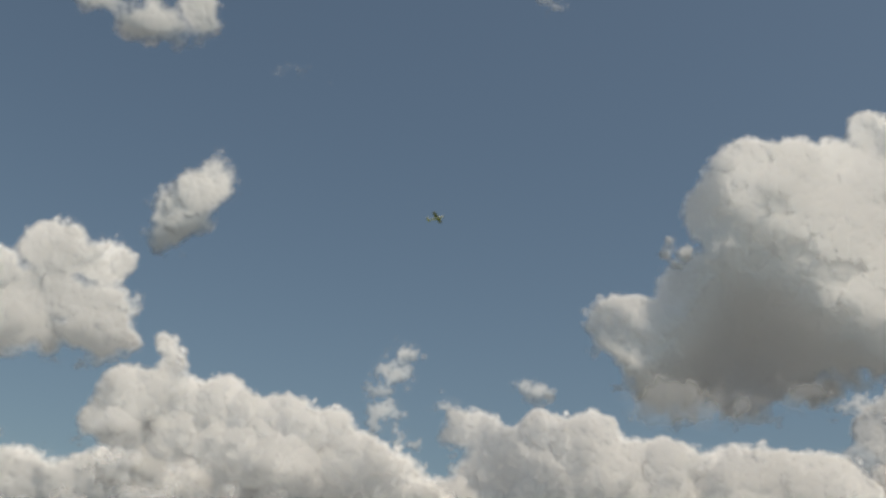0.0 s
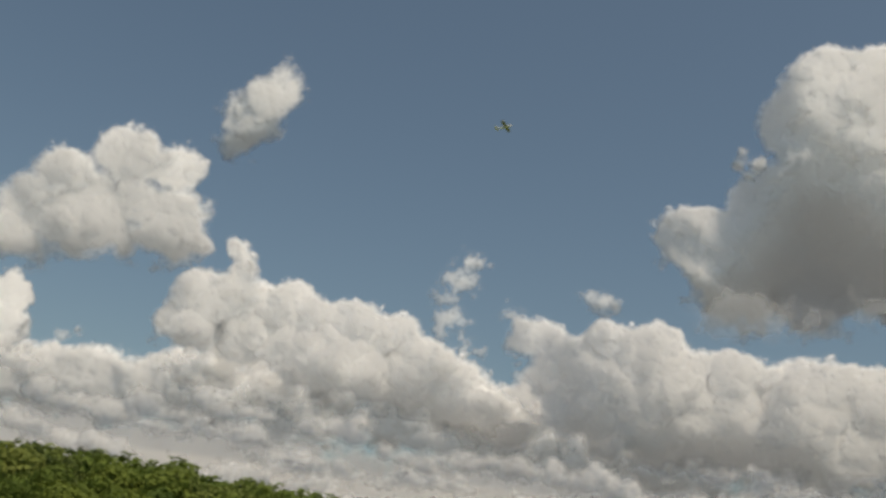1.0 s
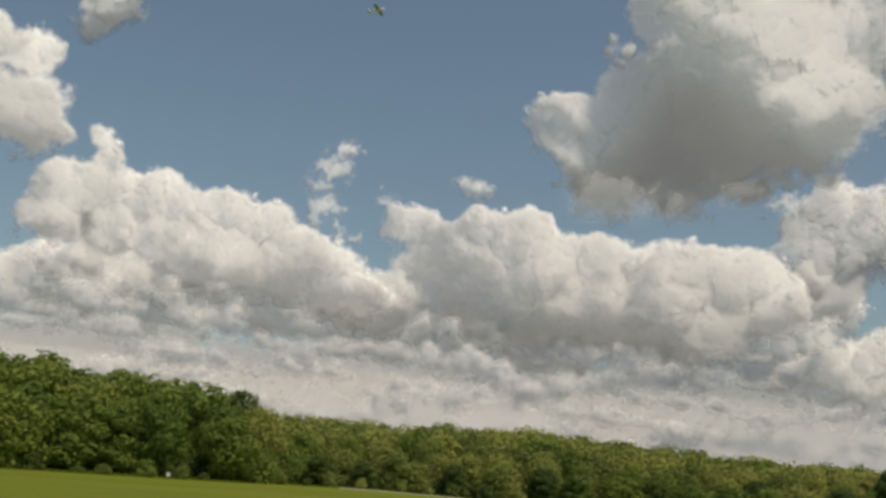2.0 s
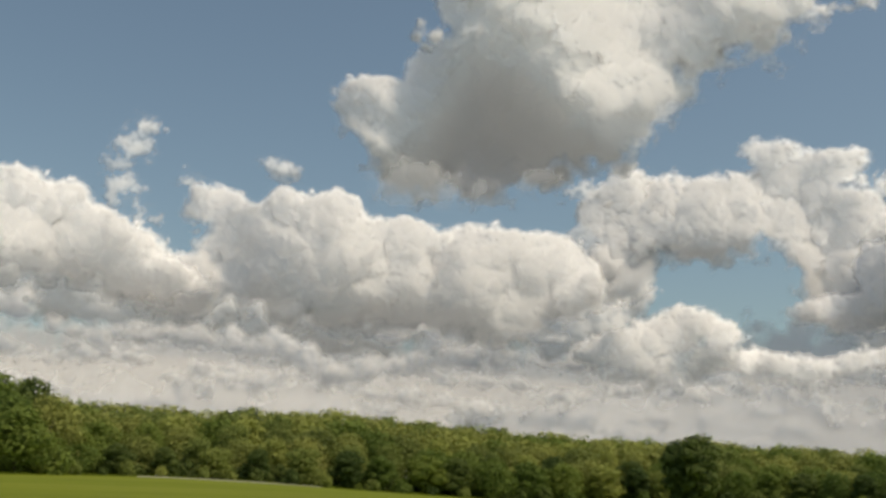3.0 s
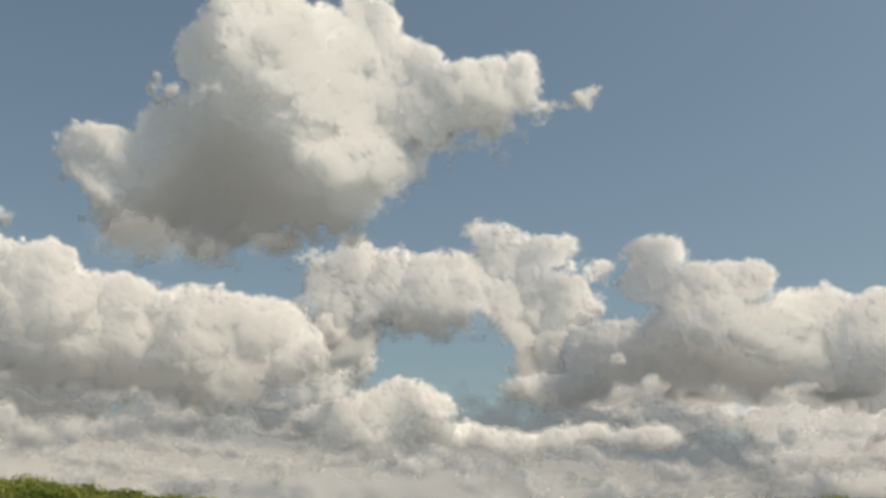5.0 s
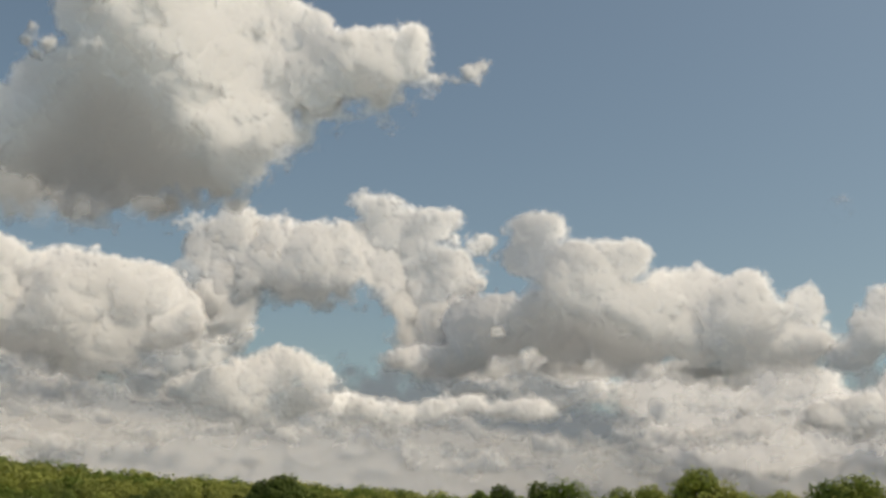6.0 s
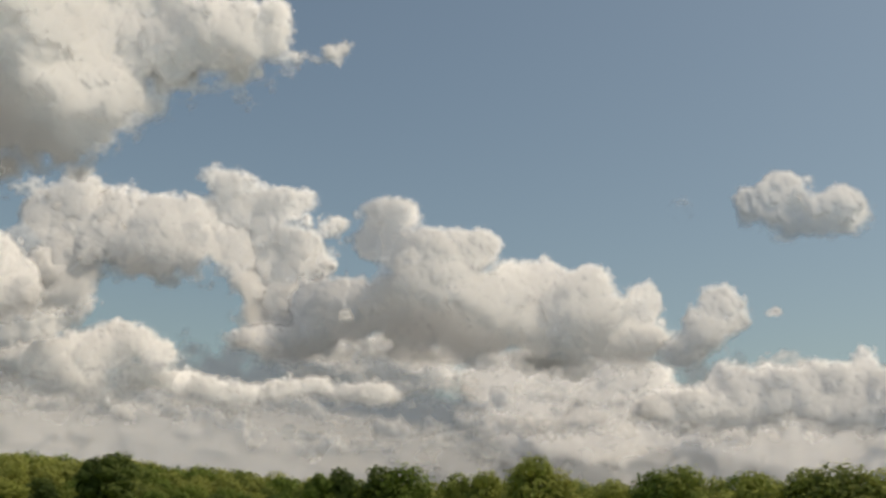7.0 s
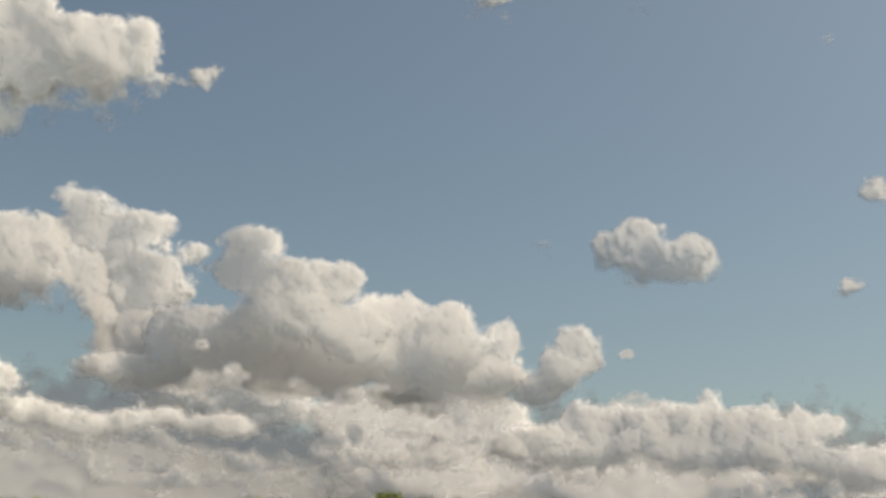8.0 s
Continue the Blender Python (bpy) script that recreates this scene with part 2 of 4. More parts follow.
def sheet(way, front, back, density, seen, step, thick, thin, hang, sunward):
    """A cloud's skin, its front and back joined at the rim: points, faces, density and shading normals, partly turned
    to the sun.
    """
    n, m = front.shape
    idx = np.arange(n * m).reshape(n, m)
    quads = np.stack([idx[:-1, :-1], idx[1:, :-1], idx[1:, 1:], idx[:-1, 1:]], -1).reshape(-1, 4)
    pos = way * smoothed(front, 0.55 / step)[..., None]
    nrm = np.cross(np.gradient(pos, axis=1), np.gradient(pos, axis=0))
    nrm *= -np.sign((nrm * way).sum(-1, keepdims=True))
    nrm /= np.linalg.norm(nrm, axis=-1, keepdims=True) + 1e-9
    # in the thin fringe, and all through an airy cloud, light comes from all round
    loose = np.clip(sunward + (1 - density) * 1.3, 0, 1)[..., None]
    nrm = nrm * (1 - loose) + loose * (0.7 * (1 - hang) * np.array(SUN_DIR) - hang * np.array([0, 0, 0.5]) - 0.5 * way + 0.3 * nrm)
    nrm /= np.linalg.norm(nrm, axis=-1, keepdims=True) + 1e-9
    nrm = nrm.reshape(-1, 3)
    v = np.vstack([(way * front[..., None]).reshape(-1, 3), (way * back[..., None]).reshape(-1, 3)])
    f = quads[seen.ravel()[quads].all(1)]
    if not thin:
        full = density.ravel() >= 0.97
        behind = f[full[f].any(1)]
        f = np.vstack([f, np.where(full[behind], behind + n * m, behind)[:, ::-1]])
    used, inv = np.unique(f, return_inverse=True)
    return v[used], inv.reshape(-1, 4), thick * np.tile(density.ravel(), 2)[used], np.vstack([nrm, -nrm])[used]


def build_cloud(label, dist, puffs, soft=0.38, under=2.2, thick=1.0, frill=1.0, grain=1.0, rough=1.0, gain=0.0, uneven=1.0, deep=0.8, lean=0.5,
                sunward=0.0, lip=None, bend=2.5, flat=0.5, step=0.055, crumbs=0.08, thin=False, vapour=None, seed=1, group=""):
    """puffs: bearing, elevation, half width and half height of each lobe in degrees, as seen from the field.
    soft: width of the thin fringe in degrees, wider by under at the foot. frill: how far the billows stand out. grain:
    their size.
    uneven: how far single lobes stand before others. gain: degrees by which all lobes are wider. lip: elevation of the
    front edge of a flat base, the bearings it runs between and how wide each end is.
    crumbs: the least islet, in square degrees. lean: how far the front slopes back as it rises.
    sunward: how far the shading normals are turned to the sun, so that the whole cloud looks lit. bend: how softly a
    flat base turns up into the front. flat: the share of the height that stays calm at the foot."""
    p = np.array(puffs, dtype=float)
    more = 1.3 + gain + soft
    x, y = np.meshgrid(np.arange((p[:, 0] - p[:, 2]).min() - 1.1 * more, (p[:, 0] + p[:, 2]).max() + 1.1 * more, step),
                       np.arange((p[:, 1] - p[:, 3]).min() - more, (p[:, 1] + p[:, 3]).max() + more, step), indexing="ij")
    cosy = np.cos(np.radians(y.mean()))
    ax = x * cosy
    g = max(0.5, min(1.0, p[:, 3].mean())) * grain
    wx = ax + rough * (0.7 * g * (fbm(ax * 0.9 / g, y * 0.9 / g, seed + 5) - 0.5) + 0.3 * g * (fbm(ax * 3.1 / g, y * 3.1 / g, seed + 9) - 0.5))
    wy = y + rough * (0.7 * g * (fbm(ax * 0.9 / g, y * 0.9 / g, seed + 15) - 0.5) + 0.3 * g * (fbm(ax * 3.1 / g, y * 3.1 / g, seed + 19) - 0.5))
    # broad lobes, melted together
    body, high = np.zeros(x.shape), np.zeros(x.shape)
    rng = np.random.default_rng(seed)
    for b, e, w, h in p:
        near = uneven * rng.uniform(-0.5, 0.9)
        w, h = w * cosy + gain, h + gain
        q = np.sqrt(((wx - b * cosy) / w) ** 2 + ((wy - e) / h) ** 2)
        size = min(w, h)
        body += np.exp(np.clip((1 - q) * size / 0.16, -30, 30))
        high += np.exp(np.clip(deep * (0.5 * (min(w, 2 * h) + h) + near * h) * np.sqrt(np.clip(1 - q * q, 0, 1)) / 0.22, 0, 60)) - 1
    body = 0.16 * np.log(body + 1e-12)
    high = 0.22 * np.log(high + 1)
    # how far up its own column each spot lies
    col = np.arange(x.shape[0])
    there = (body > 0).any(1)
    foot = np.interp(col, col[there], np.where(body > 0, y, 99).min(1)[there])
    head = np.interp(col, col[there], np.where(body > 0, y, -99).max(1)[there])
    foot, head = smoothed(foot[:, None], 1.2 / step), smoothed(head[:, None], 1.2 / step)
    upper = ramp(0.0, flat, (y - foot) / np.maximum(1.0, head - foot))
    # billows upon billows: each smaller kind sits on the surface that the larger have made
    for size, cover in ((2.4, 1.1), (1.3, 1.3), (0.7, 1.4), (0.36, 1.3), (0.19, 1.3)):
        size *= g
        if size < 1.6 * step:
            continue
        spots = np.argwhere(body > -0.02)
        many = int(cover * len(spots) * step * step / (math.pi * size * size))
        before = high.copy()
        for i, j in spots[rng.integers(len(spots), size=many)]:
            if rng.random() > (0.2 + 0.8 * upper[i, j] if size > 0.5 * g else 0.9 * upper[i, j] ** 2):
                continue
            w = size * rng.uniform(0.65, 1.4)
            h = w * rng.uniform(0.7, 0.95)
            gi, gj = int(1.25 * w / step) + 2, int(1.9 * h / step) + 2
            win = (slice(max(0, i - gi), i + gi), slice(max(0, j - gj), j + gj))
            u, v = (wx[win] - wx[i, j]) / w, (wy[win] - wy[i, j]) / h
            v = np.where(v < 0, 0.62 * v, v)
            q = u * u + v * v
            top = before[i, j] + w * (np.sqrt(np.clip(1 - q, 0, 1)) * (1.1 if size > g else 1.0) * frill - 0.42)
            high[win] = np.where(q < 1, np.maximum(high[win], top), high[win])
            if size < 0.9 * g:
                body[win] = np.maximum(body[win], (1 - np.sqrt(q)) * h - (0.55 + 0.3 * (1 - upper[i, j])) * h)
        high = smoothed(high, 0.055 * size / step)
    # the foot is drawn soft and level
    calm = ramp(0.1, 0.8, upper)
    high = calm * high + (1 - calm) * smoothed(high, 0.5 / step)
    rim = soft * (1 + under * (1 - upper))
    frayed = (0.35 + 0.6 * np.clip(rim, 0, 1.2)) * rim * (1.5 * (fbm(ax * 1.2 / g, y * 1.2 / g, seed + 23, 4) - 0.5) + 0.1 * (fbm(ax * 4.0, y * 4.0, seed + 27, 2) - 0.5))
    density = ramp(0.0, 1.0, np.clip((body + frayed) / rim, 0, 1))
    inside = ramp(-0.05, 0.35, body)
    high = smoothed(high * (0.25 + 0.75 * inside), 0.04 / step)
    if lip is not None:
        edge, b0, b1, m0, m1 = lip
        edge = edge - 7.0 * (1 - ramp(b0 - m0, b0 + m0, x) * (1 - ramp(b1 - m1, b1 + m1, x))) + 2.4 * (fbm(ax * 0.35, y * 0.35, seed + 40) - 0.5)
        low = bend * np.log1p(np.exp(np.clip((edge - y) / bend, -20, 20)))
        far = np.sin(np.radians(np.clip(y + low, 1, 80))) / np.sin(np.radians(np.clip(y, 1, 80)))
        far = far * (1 + lean * np.radians(2.5 * np.log1p(np.exp((y - edge) / 2.5))))
        calm_base = ramp(-0.9 * bend, 1.3 * bend, y - edge)
    else:
        far = 1 + lean * np.radians(y - y.mean())
        calm_base = np.ones(x.shape)
    high = calm_base * high + (1 - calm_base) * 0.5 * smoothed(high, 0.45 / step)
    metres = dist * math.pi / 180
    way = np.stack([np.sin(np.radians(x)) * np.cos(np.radians(y)), np.cos(np.radians(x)) * np.cos(np.radians(y)), np.sin(np.radians(y))], -1)
    r_front = np.clip(dist * far - high * metres, 200, 4900)
    r_back = np.clip(dist * far + 0.5 * high * metres, 200, 4900)
    r_back = np.where(density < 0.97, r_front, np.maximum(r_back, r_front + (220 * ramp(0.1, 0.6, body) if lip else 0)))
    seen = smoothed((density > 0.02).astype(float), 1.0) > 0.02
    seen &= without_crumbs(seen, crumbs / step ** 2)
    v, f, dens, shade_normal = sheet(way, r_front, r_back, density, seen, step, thick, thin, 1 - calm_base[..., None], sunward)
    me = mesh_from("cloud", v + np.array(EYE), f, vapour or (THIN_CLOUD if thin else CLOUD), smooth=True, density=dens)
    at = me.attributes.new("shade_normal", "FLOAT_VECTOR", "POINT")
    at.data.foreach_set("vector", shade_normal.astype(np.float32).ravel())
    return tagged(new("cloud", me), label, "cloud", group=group)


SKY = "clouds in the sky"
build_cloud("great cumulus with a broad grey base and white top", 1150,
    [(21.7, 25.8, 6.2, 3.5), (17.7, 25.7, 3.3, 2.4), (27.1, 25.2, 3.9, 3.2), (32.0, 24.7, 2.8, 2.0), (34.6, 25.5, 1.4, 1.4),
     (33.5, 22.9, 1.5, 1.2), (16.6, 21.8, 4.4, 2.6), (21.0, 22.5, 5.0, 3.5), (10.9, 19.9, 2.5, 2.0), (13.7, 19.4, 3.2, 2.5), (18.0, 18.5, 5.8, 3.2),
     (22.8, 19.8, 4.8, 3.2), (25.8, 21.0, 2.8, 3.0), (20.1, 27.7, 4.9, 2.0), (26.0, 28.6, 1.6, 1.3), (24.8, 29.6, 1.3, 1.2), (18.3, 28.0, 2.9, 1.9), (15.8, 26.0, 1.7, 1.9),
     (32.5, 25.4, 3.1, 1.8), (34.8, 26.5, 1.3, 1.0), (36.3, 23.9, 0.8, 0.4),
     (13.8, 16.4, 3.4, 1.8), (20.6, 17.0, 3.4, 1.7), (16.8, 16.4, 3.2, 1.7), (24.2, 18.2, 2.8, 1.8), (29.6, 22.6, 2.2, 1.6), (28.2, 20.9, 1.7, 1.3), (12.2, 18.2, 2.7, 2.1),
     (33.8, 22.6, 0.9, 0.5), (33.1, 21.9, 0.7, 0.4), (31.6, 22.3, 1.4, 0.9), (35.3, 24.2, 0.8, 0.4), (36.2, 24.2, 0.5, 0.3)],
    lip=(22.3, 14.5, 21.7, 3.0, 4.2), bend=2.4, under=2.6, frill=1.25, crumbs=0.15, lean=1.9, vapour=DENSE_CLOUD, seed=11, group=SKY)
build_cloud("ragged white scrap torn off the great cloud", 1250,
    [(38.3, 24.8, 0.6, 0.5), (39.0, 25.1, 0.5, 0.5), (38.8, 24.4, 0.45, 0.45), (37.4, 24.3, 0.6, 0.3), (36.7, 24.5, 0.4, 0.25)],
    soft=0.3, rough=1.5, under=0.5, lean=1.6, sunward=0.6, thin=True, seed=29, group=SKY)
build_cloud("ragged white scrap at the shoulder of the great cloud", 1000,
    [(13.4, 24.6, 0.45, 0.4), (13.2, 23.9, 0.4, 0.45), (13.7, 23.3, 0.5, 0.35), (14.3, 23.9, 0.6, 0.5)],
    soft=0.3, rough=1.0, under=0.3, thick=0.9, sunward=0.6, thin=True, seed=45, group=SKY)
build_cloud("small white puff before a dark cloud base", 1600, [(40.1, 10.75, 0.4, 0.32), (40.3, 10.55, 0.35, 0.25)], soft=0.2, under=0.5, lean=1.2, sunward=0.95, thin=True, seed=49, group=SKY)
build_cloud("ragged pale tatters under the great cloud", 950,
    [(13.0, 15.8, 2.9, 1.4), (14.9, 15.4, 1.9, 0.9), (20.2, 16.3, 1.6, 0.9), (17.1, 15.8, 1.3, 0.6)],
    soft=1.0, rough=1.2, thick=0.26, under=0.3, frill=0.5, gain=0.3, crumbs=0.4, thin=True, seed=25, group=SKY)
build_cloud("torn pale wisps beside a larger cloud", 2500,
    [(23.9, 14.5, 1.6, 1.5), (25.4, 15.4, 1.6, 1.9), (23.7, 12.3, 1.6, 1.5), (25.6, 11.7, 1.9, 2.2), (27.0, 13.3, 1.6, 1.9), (22.5, 13.0, 1.0, 1.0), (22.9, 15.6, 1.0, 0.6), (24.6, 10.2, 1.6, 0.8)],
    soft=0.5, rough=2.2, thick=0.8, under=0.4, frill=0.7, lean=0.6, crumbs=0.03, thin=True, seed=39, group=SKY)
build_cloud("small ragged white cloud alone in blue sky", 1600,
    [(-14.6, 25.2, 1.5, 1.4), (-15.6, 23.7, 1.8, 1.5), (-16.3, 22.6, 1.4, 1.0), (-14.2, 26.6, 0.8, 0.8), (-13.7, 25.9, 1.0, 1.0)],
    soft=0.8, rough=0.9, under=0.3, frill=0.6, gain=0.15, crumbs=0.5, sunward=0.6, thin=True, seed=21, group=SKY)
build_cloud("white two-storeyed cumulus with soft edges", 2100,
    [(-21.6, 20.7, 2.2, 1.6), (-25.0, 19.2, 1.8, 1.2), (-18.9, 20.5, 1.5, 1.3), (-23.5, 16.5, 4.0, 1.8), (-18.7, 16.6, 2.5, 1.6),
     (-26.7, 15.2, 2.4, 1.5), (-26.2, 18.0, 1.4, 0.8),
     (-22.1, 18.3, 4.1, 1.4), (-24.9, 17.1, 3.1, 1.4), (-18.4, 18.3, 1.8, 1.3)], soft=0.5, under=1.0, frill=0.9, gain=0.1, sunward=0.25, seed=23, group=SKY)
build_cloud("thin ragged white cloud high overhead", 1300,
    [(-19.4, 33.3, 3.0, 1.1), (-16.8, 34.3, 1.5, 1.2), (-22.9, 33.6, 1.9, 0.6)], soft=0.8, thick=0.9, under=0.3, frill=0.6, gain=0.25, rough=0.8, crumbs=0.3, sunward=0.6, thin=True, seed=27, group=SKY)
build_cloud("white cumulus with a tall chimney-like turret", 2000,
    [(-15.1, 16.9, 0.8, 0.95), (-14.5, 15.6, 1.0, 1.2), (-16.1, 14.0, 2.2, 1.7), (-11.5, 14.7, 1.4, 1.2), (-17.0, 12.5, 1.9, 1.7),
     (-13.9, 12.2, 3.6, 2.3), (-8.1, 13.8, 2.5, 1.5), (-5.5, 13.3, 1.7, 1.5), (-8.4, 11.4, 3.7, 2.1), (-2.5, 11.5, 2.8, 1.3),
     (-5.5, 10.5, 3.7, 1.5), (-12.0, 10.0, 3.3, 1.5),
     (-15.1, 10.5, 3.2, 1.3), (-9.4, 9.6, 4.4, 1.1), (-2.0, 10.0, 4.6, 1.4), (-12.8, 14.0, 1.9, 1.5), (-9.7, 13.7, 1.9, 1.5), (-6.8, 13.1, 1.9, 1.5), (-4.1, 12.4, 2.2, 1.4), (-1.0, 9.4, 3.6, 1.1)], under=3.0, sunward=0.15, frill=1.3, uneven=1.6, deep=0.95, lean=0.4, seed=31, group=SKY)
build_cloud("white cumulus over the wood with a rounded top", 1750,
    [(-26.3, 11.0, 1.7, 1.5), (-26.0, 12.6, 1.2, 1.2), (-27.6, 9.8, 2.6, 1.4)], sunward=0.6, lean=0.9, thin=True, seed=34, group=SKY)
build_cloud("tiny white puff of cloud", 3300, [(-23.3, 10.9, 0.4, 0.45), (-22.4, 11.3, 0.3, 0.3)], soft=0.3, thin=True, seed=36, group=SKY)
build_cloud("torn wisps of thin white cloud", 2600,
    [(-1.7, 17.9, 0.9, 0.55), (-2.2, 16.8, 1.3, 0.65), (-2.9, 15.8, 0.9, 0.4), (-2.5, 14.7, 1.1, 0.65), (-3.1, 14.0, 0.8, 0.55),
     (-1.4, 13.3, 0.8, 0.6), (0.7, 15.2, 0.9, 0.35)], soft=0.7, thick=0.75, under=0.3, rough=2.2, gain=0.15, sunward=0.6, thin=True, seed=33, group=SKY)
build_cloud("small pale puff of cloud", 2600, [(6.0, 16.2, 1.2, 0.75), (5.0, 16.6, 0.5, 0.35)], soft=0.6, thick=0.8, under=0.3, gain=0.1, sunward=0.6, thin=True, seed=35, group=SKY)
build_cloud("long white cumulus bank with heaped tops and grey base", 2100,
    [(2.3, 14.0, 1.9, 1.3), (6.4, 13.9, 1.9, 1.6), (8.9, 14.2, 1.7, 1.5), (12.8, 12.8, 2.5, 1.5), (16.6, 12.8, 2.2, 1.3),
     (20.7, 12.1, 2.4, 1.5), (22.2, 10.0, 2.1, 1.8), (13.6, 10.0, 5.6, 2.7), (5.6, 11.2, 4.7, 2.7), (18.3, 9.0, 4.0, 1.9),
     (0.5, 9.6, 3.3, 1.8), (9.6, 8.9, 4.7, 1.6), (16.6, 8.0, 5.2, 0.9),
     (4.4, 13.4, 1.9, 1.3), (7.7, 13.6, 1.9, 1.4), (10.9, 12.6, 2.2, 1.4), (14.8, 12.4, 2.5, 1.4), (18.7, 12.4, 1.9, 1.3), (22.2, 11.2, 1.8, 1.5), (19.8, 11.2, 3.7, 2.1), (8.4, 12.0, 3.8, 2.2), (10.0, 8.2, 7.0, 1.1), (1.0, 9.0, 4.0, 1.4)], lip=(8.3, 6.0, 19.0, 4.0, 3.0), bend=0.6, sunward=0.12, frill=1.3, uneven=1.5, deep=0.95, lean=0.6, seed=37, group=SKY)
build_cloud("broken white cumulus with one ragged flank", 2600,
    [(33.1, 17.5, 2.0, 0.9), (36.1, 16.5, 2.0, 1.1), (39.1, 15.4, 1.1, 0.7), (26.5, 14.7, 3.2, 2.0), (30.5, 14.5, 3.4, 2.1),
     (34.0, 14.8, 3.1, 2.4), (36.0, 13.4, 2.8, 2.1), (36.2, 10.4, 2.6, 2.0), (35.0, 12.0, 1.8, 1.2), (37.5, 9.0, 2.6, 1.0), (29.5, 12.6, 3.9, 1.3), (24.2, 14.5, 1.7, 1.5),
     (25.0, 11.6, 2.4, 1.7), (37.6, 13.5, 1.9, 1.8), (25.7, 15.9, 1.2, 1.0)], sunward=0.05, frill=1.3, uneven=1.5, rough=1.3, crumbs=0.1, lean=0.8, seed=41, group=SKY)
build_cloud("towering white cumulus with a cauliflower head", 2000,
    [(42.4, 16.3, 1.9, 1.2), (42.0, 15.0, 1.9, 1.5), (47.1, 14.7, 1.8, 1.3), (44.9, 13.9, 3.1, 1.8), (49.6, 13.0, 1.8, 1.2),
     (50.9, 13.2, 1.8, 1.0), (53.6, 12.6, 1.6, 1.4), (56.6, 11.8, 1.3, 1.4), (45.9, 11.1, 5.6, 2.7), (52.1, 10.8, 4.5, 2.2),
     (39.9, 10.9, 3.1, 2.1), (55.4, 9.7, 3.8, 1.4), (36.9, 8.9, 3.4, 1.3),
     (44.4, 8.6, 6.1, 0.9), (52.1, 8.5, 4.4, 0.9)], lip=(10.2, 40.0, 50.0, 4.0, 6.0), bend=0.8, under=1.0, sunward=0.05, frill=1.3, uneven=1.7, lean=1.0, seed=43, group=SKY)
build_cloud("white cumulus turret beside a larger cloud", 2050,
    [(60.6, 11.9, 1.2, 1.1), (60.0, 10.3, 1.5, 1.2), (59.4, 9.2, 1.9, 1.2), (61.4, 10.9, 1.0, 0.9), (61.8, 11.7, 0.6, 0.5), (59.4, 11.0, 0.8, 0.7), (60.9, 12.5, 0.6, 0.5), (58.6, 8.8, 1.6, 0.9)], sunward=0.3, frill=1.2, lean=0.9, seed=47, group=SKY)
build_cloud("small white cloud alone in pale blue sky", 1500,
    [(64.0, 17.3, 1.7, 1.6), (67.2, 16.4, 1.6, 1.5), (65.4, 16.2, 2.8, 1.4), (62.4, 16.8, 1.1, 1.2)], soft=0.4, under=0.8, lean=1.5, frill=1.1, rough=0.7, crumbs=0.5, sunward=0.55, thin=True, seed=51, group=SKY)
build_cloud("small white puff of cloud", 2200, [(76.8, 19.4, 1.0, 0.9), (77.8, 18.9, 1.0, 0.7)], soft=0.4, lean=1.5, sunward=0.95, thin=True, seed=53, group=SKY)
build_cloud("tiny white puff of cloud", 2400, [(75.3, 14.6, 0.75, 0.65), (74.8, 14.3, 0.6, 0.4)], soft=0.4, lean=1.5, sunward=0.95, thin=True, seed=55, group=SKY)
build_cloud("thin white cloud high in the sky", 1500, [(55.4, 30.3, 1.6, 0.8), (53.9, 30.8, 1.3, 0.8)], soft=0.5, lean=1.5, sunward=0.55, thin=True, seed=57, group=SKY)
build_cloud("tiny white scrap of cloud", 3000, [(63.4, 11.25, 0.5, 0.22), (63.7, 11.4, 0.3, 0.2)], soft=0.2, under=0.3, rough=0.9, lean=1.5, sunward=0.95, thin=True, seed=59, group=SKY)
build_cloud("low bank of heaped white cumulus near the horizon", 2700,
    [(67.8, 9.0, 0.6, 0.6), (67.8, 8.3, 0.8, 0.8), (63.0, 8.3, 0.7, 0.6), (65.4, 8.5, 0.6, 0.5), (70.8, 8.3, 0.7, 0.6), (72.4, 7.9, 0.9, 0.7), (66.5, 7.9, 1.7, 1.0), (64.4, 7.6, 1.7, 1.1), (69.7, 7.7, 1.7, 1.1), (73.6, 7.7, 1.0, 0.8),
     (61.4, 7.7, 1.8, 1.2), (60.8, 8.3, 0.5, 0.5), (71.6, 6.6, 2.2, 1.4), (67.9, 6.3, 5.6, 1.7), (74.9, 5.4, 3.8, 1.4), (60.2, 6.1, 4.7, 1.5)],
    lean=1.2, grain=0.7, uneven=1.6, rough=1.3, frill=1.3, sunward=0.42, seed=61, group=SKY)
build_cloud("low bank of white cumulus over the hill", 1700,
    [(28.6, 8.7, 1.8, 0.9), (30.4, 8.0, 1.3, 0.95), (27.1, 7.8, 2.7, 1.2), (24.6, 6.9, 2.7, 1.2), (31.0, 6.4, 3.8, 1.0),
     (27.1, 5.7, 4.2, 1.0), (36.9, 6.4, 1.9, 0.6), (34.5, 5.8, 3.4, 0.9), (38.6, 6.7, 1.4, 0.7), (41.6, 6.3, 2.4, 0.9)],
    lean=0.7, grain=0.7, uneven=1.6, rough=1.4, frill=1.2, seed=63, group=SKY)


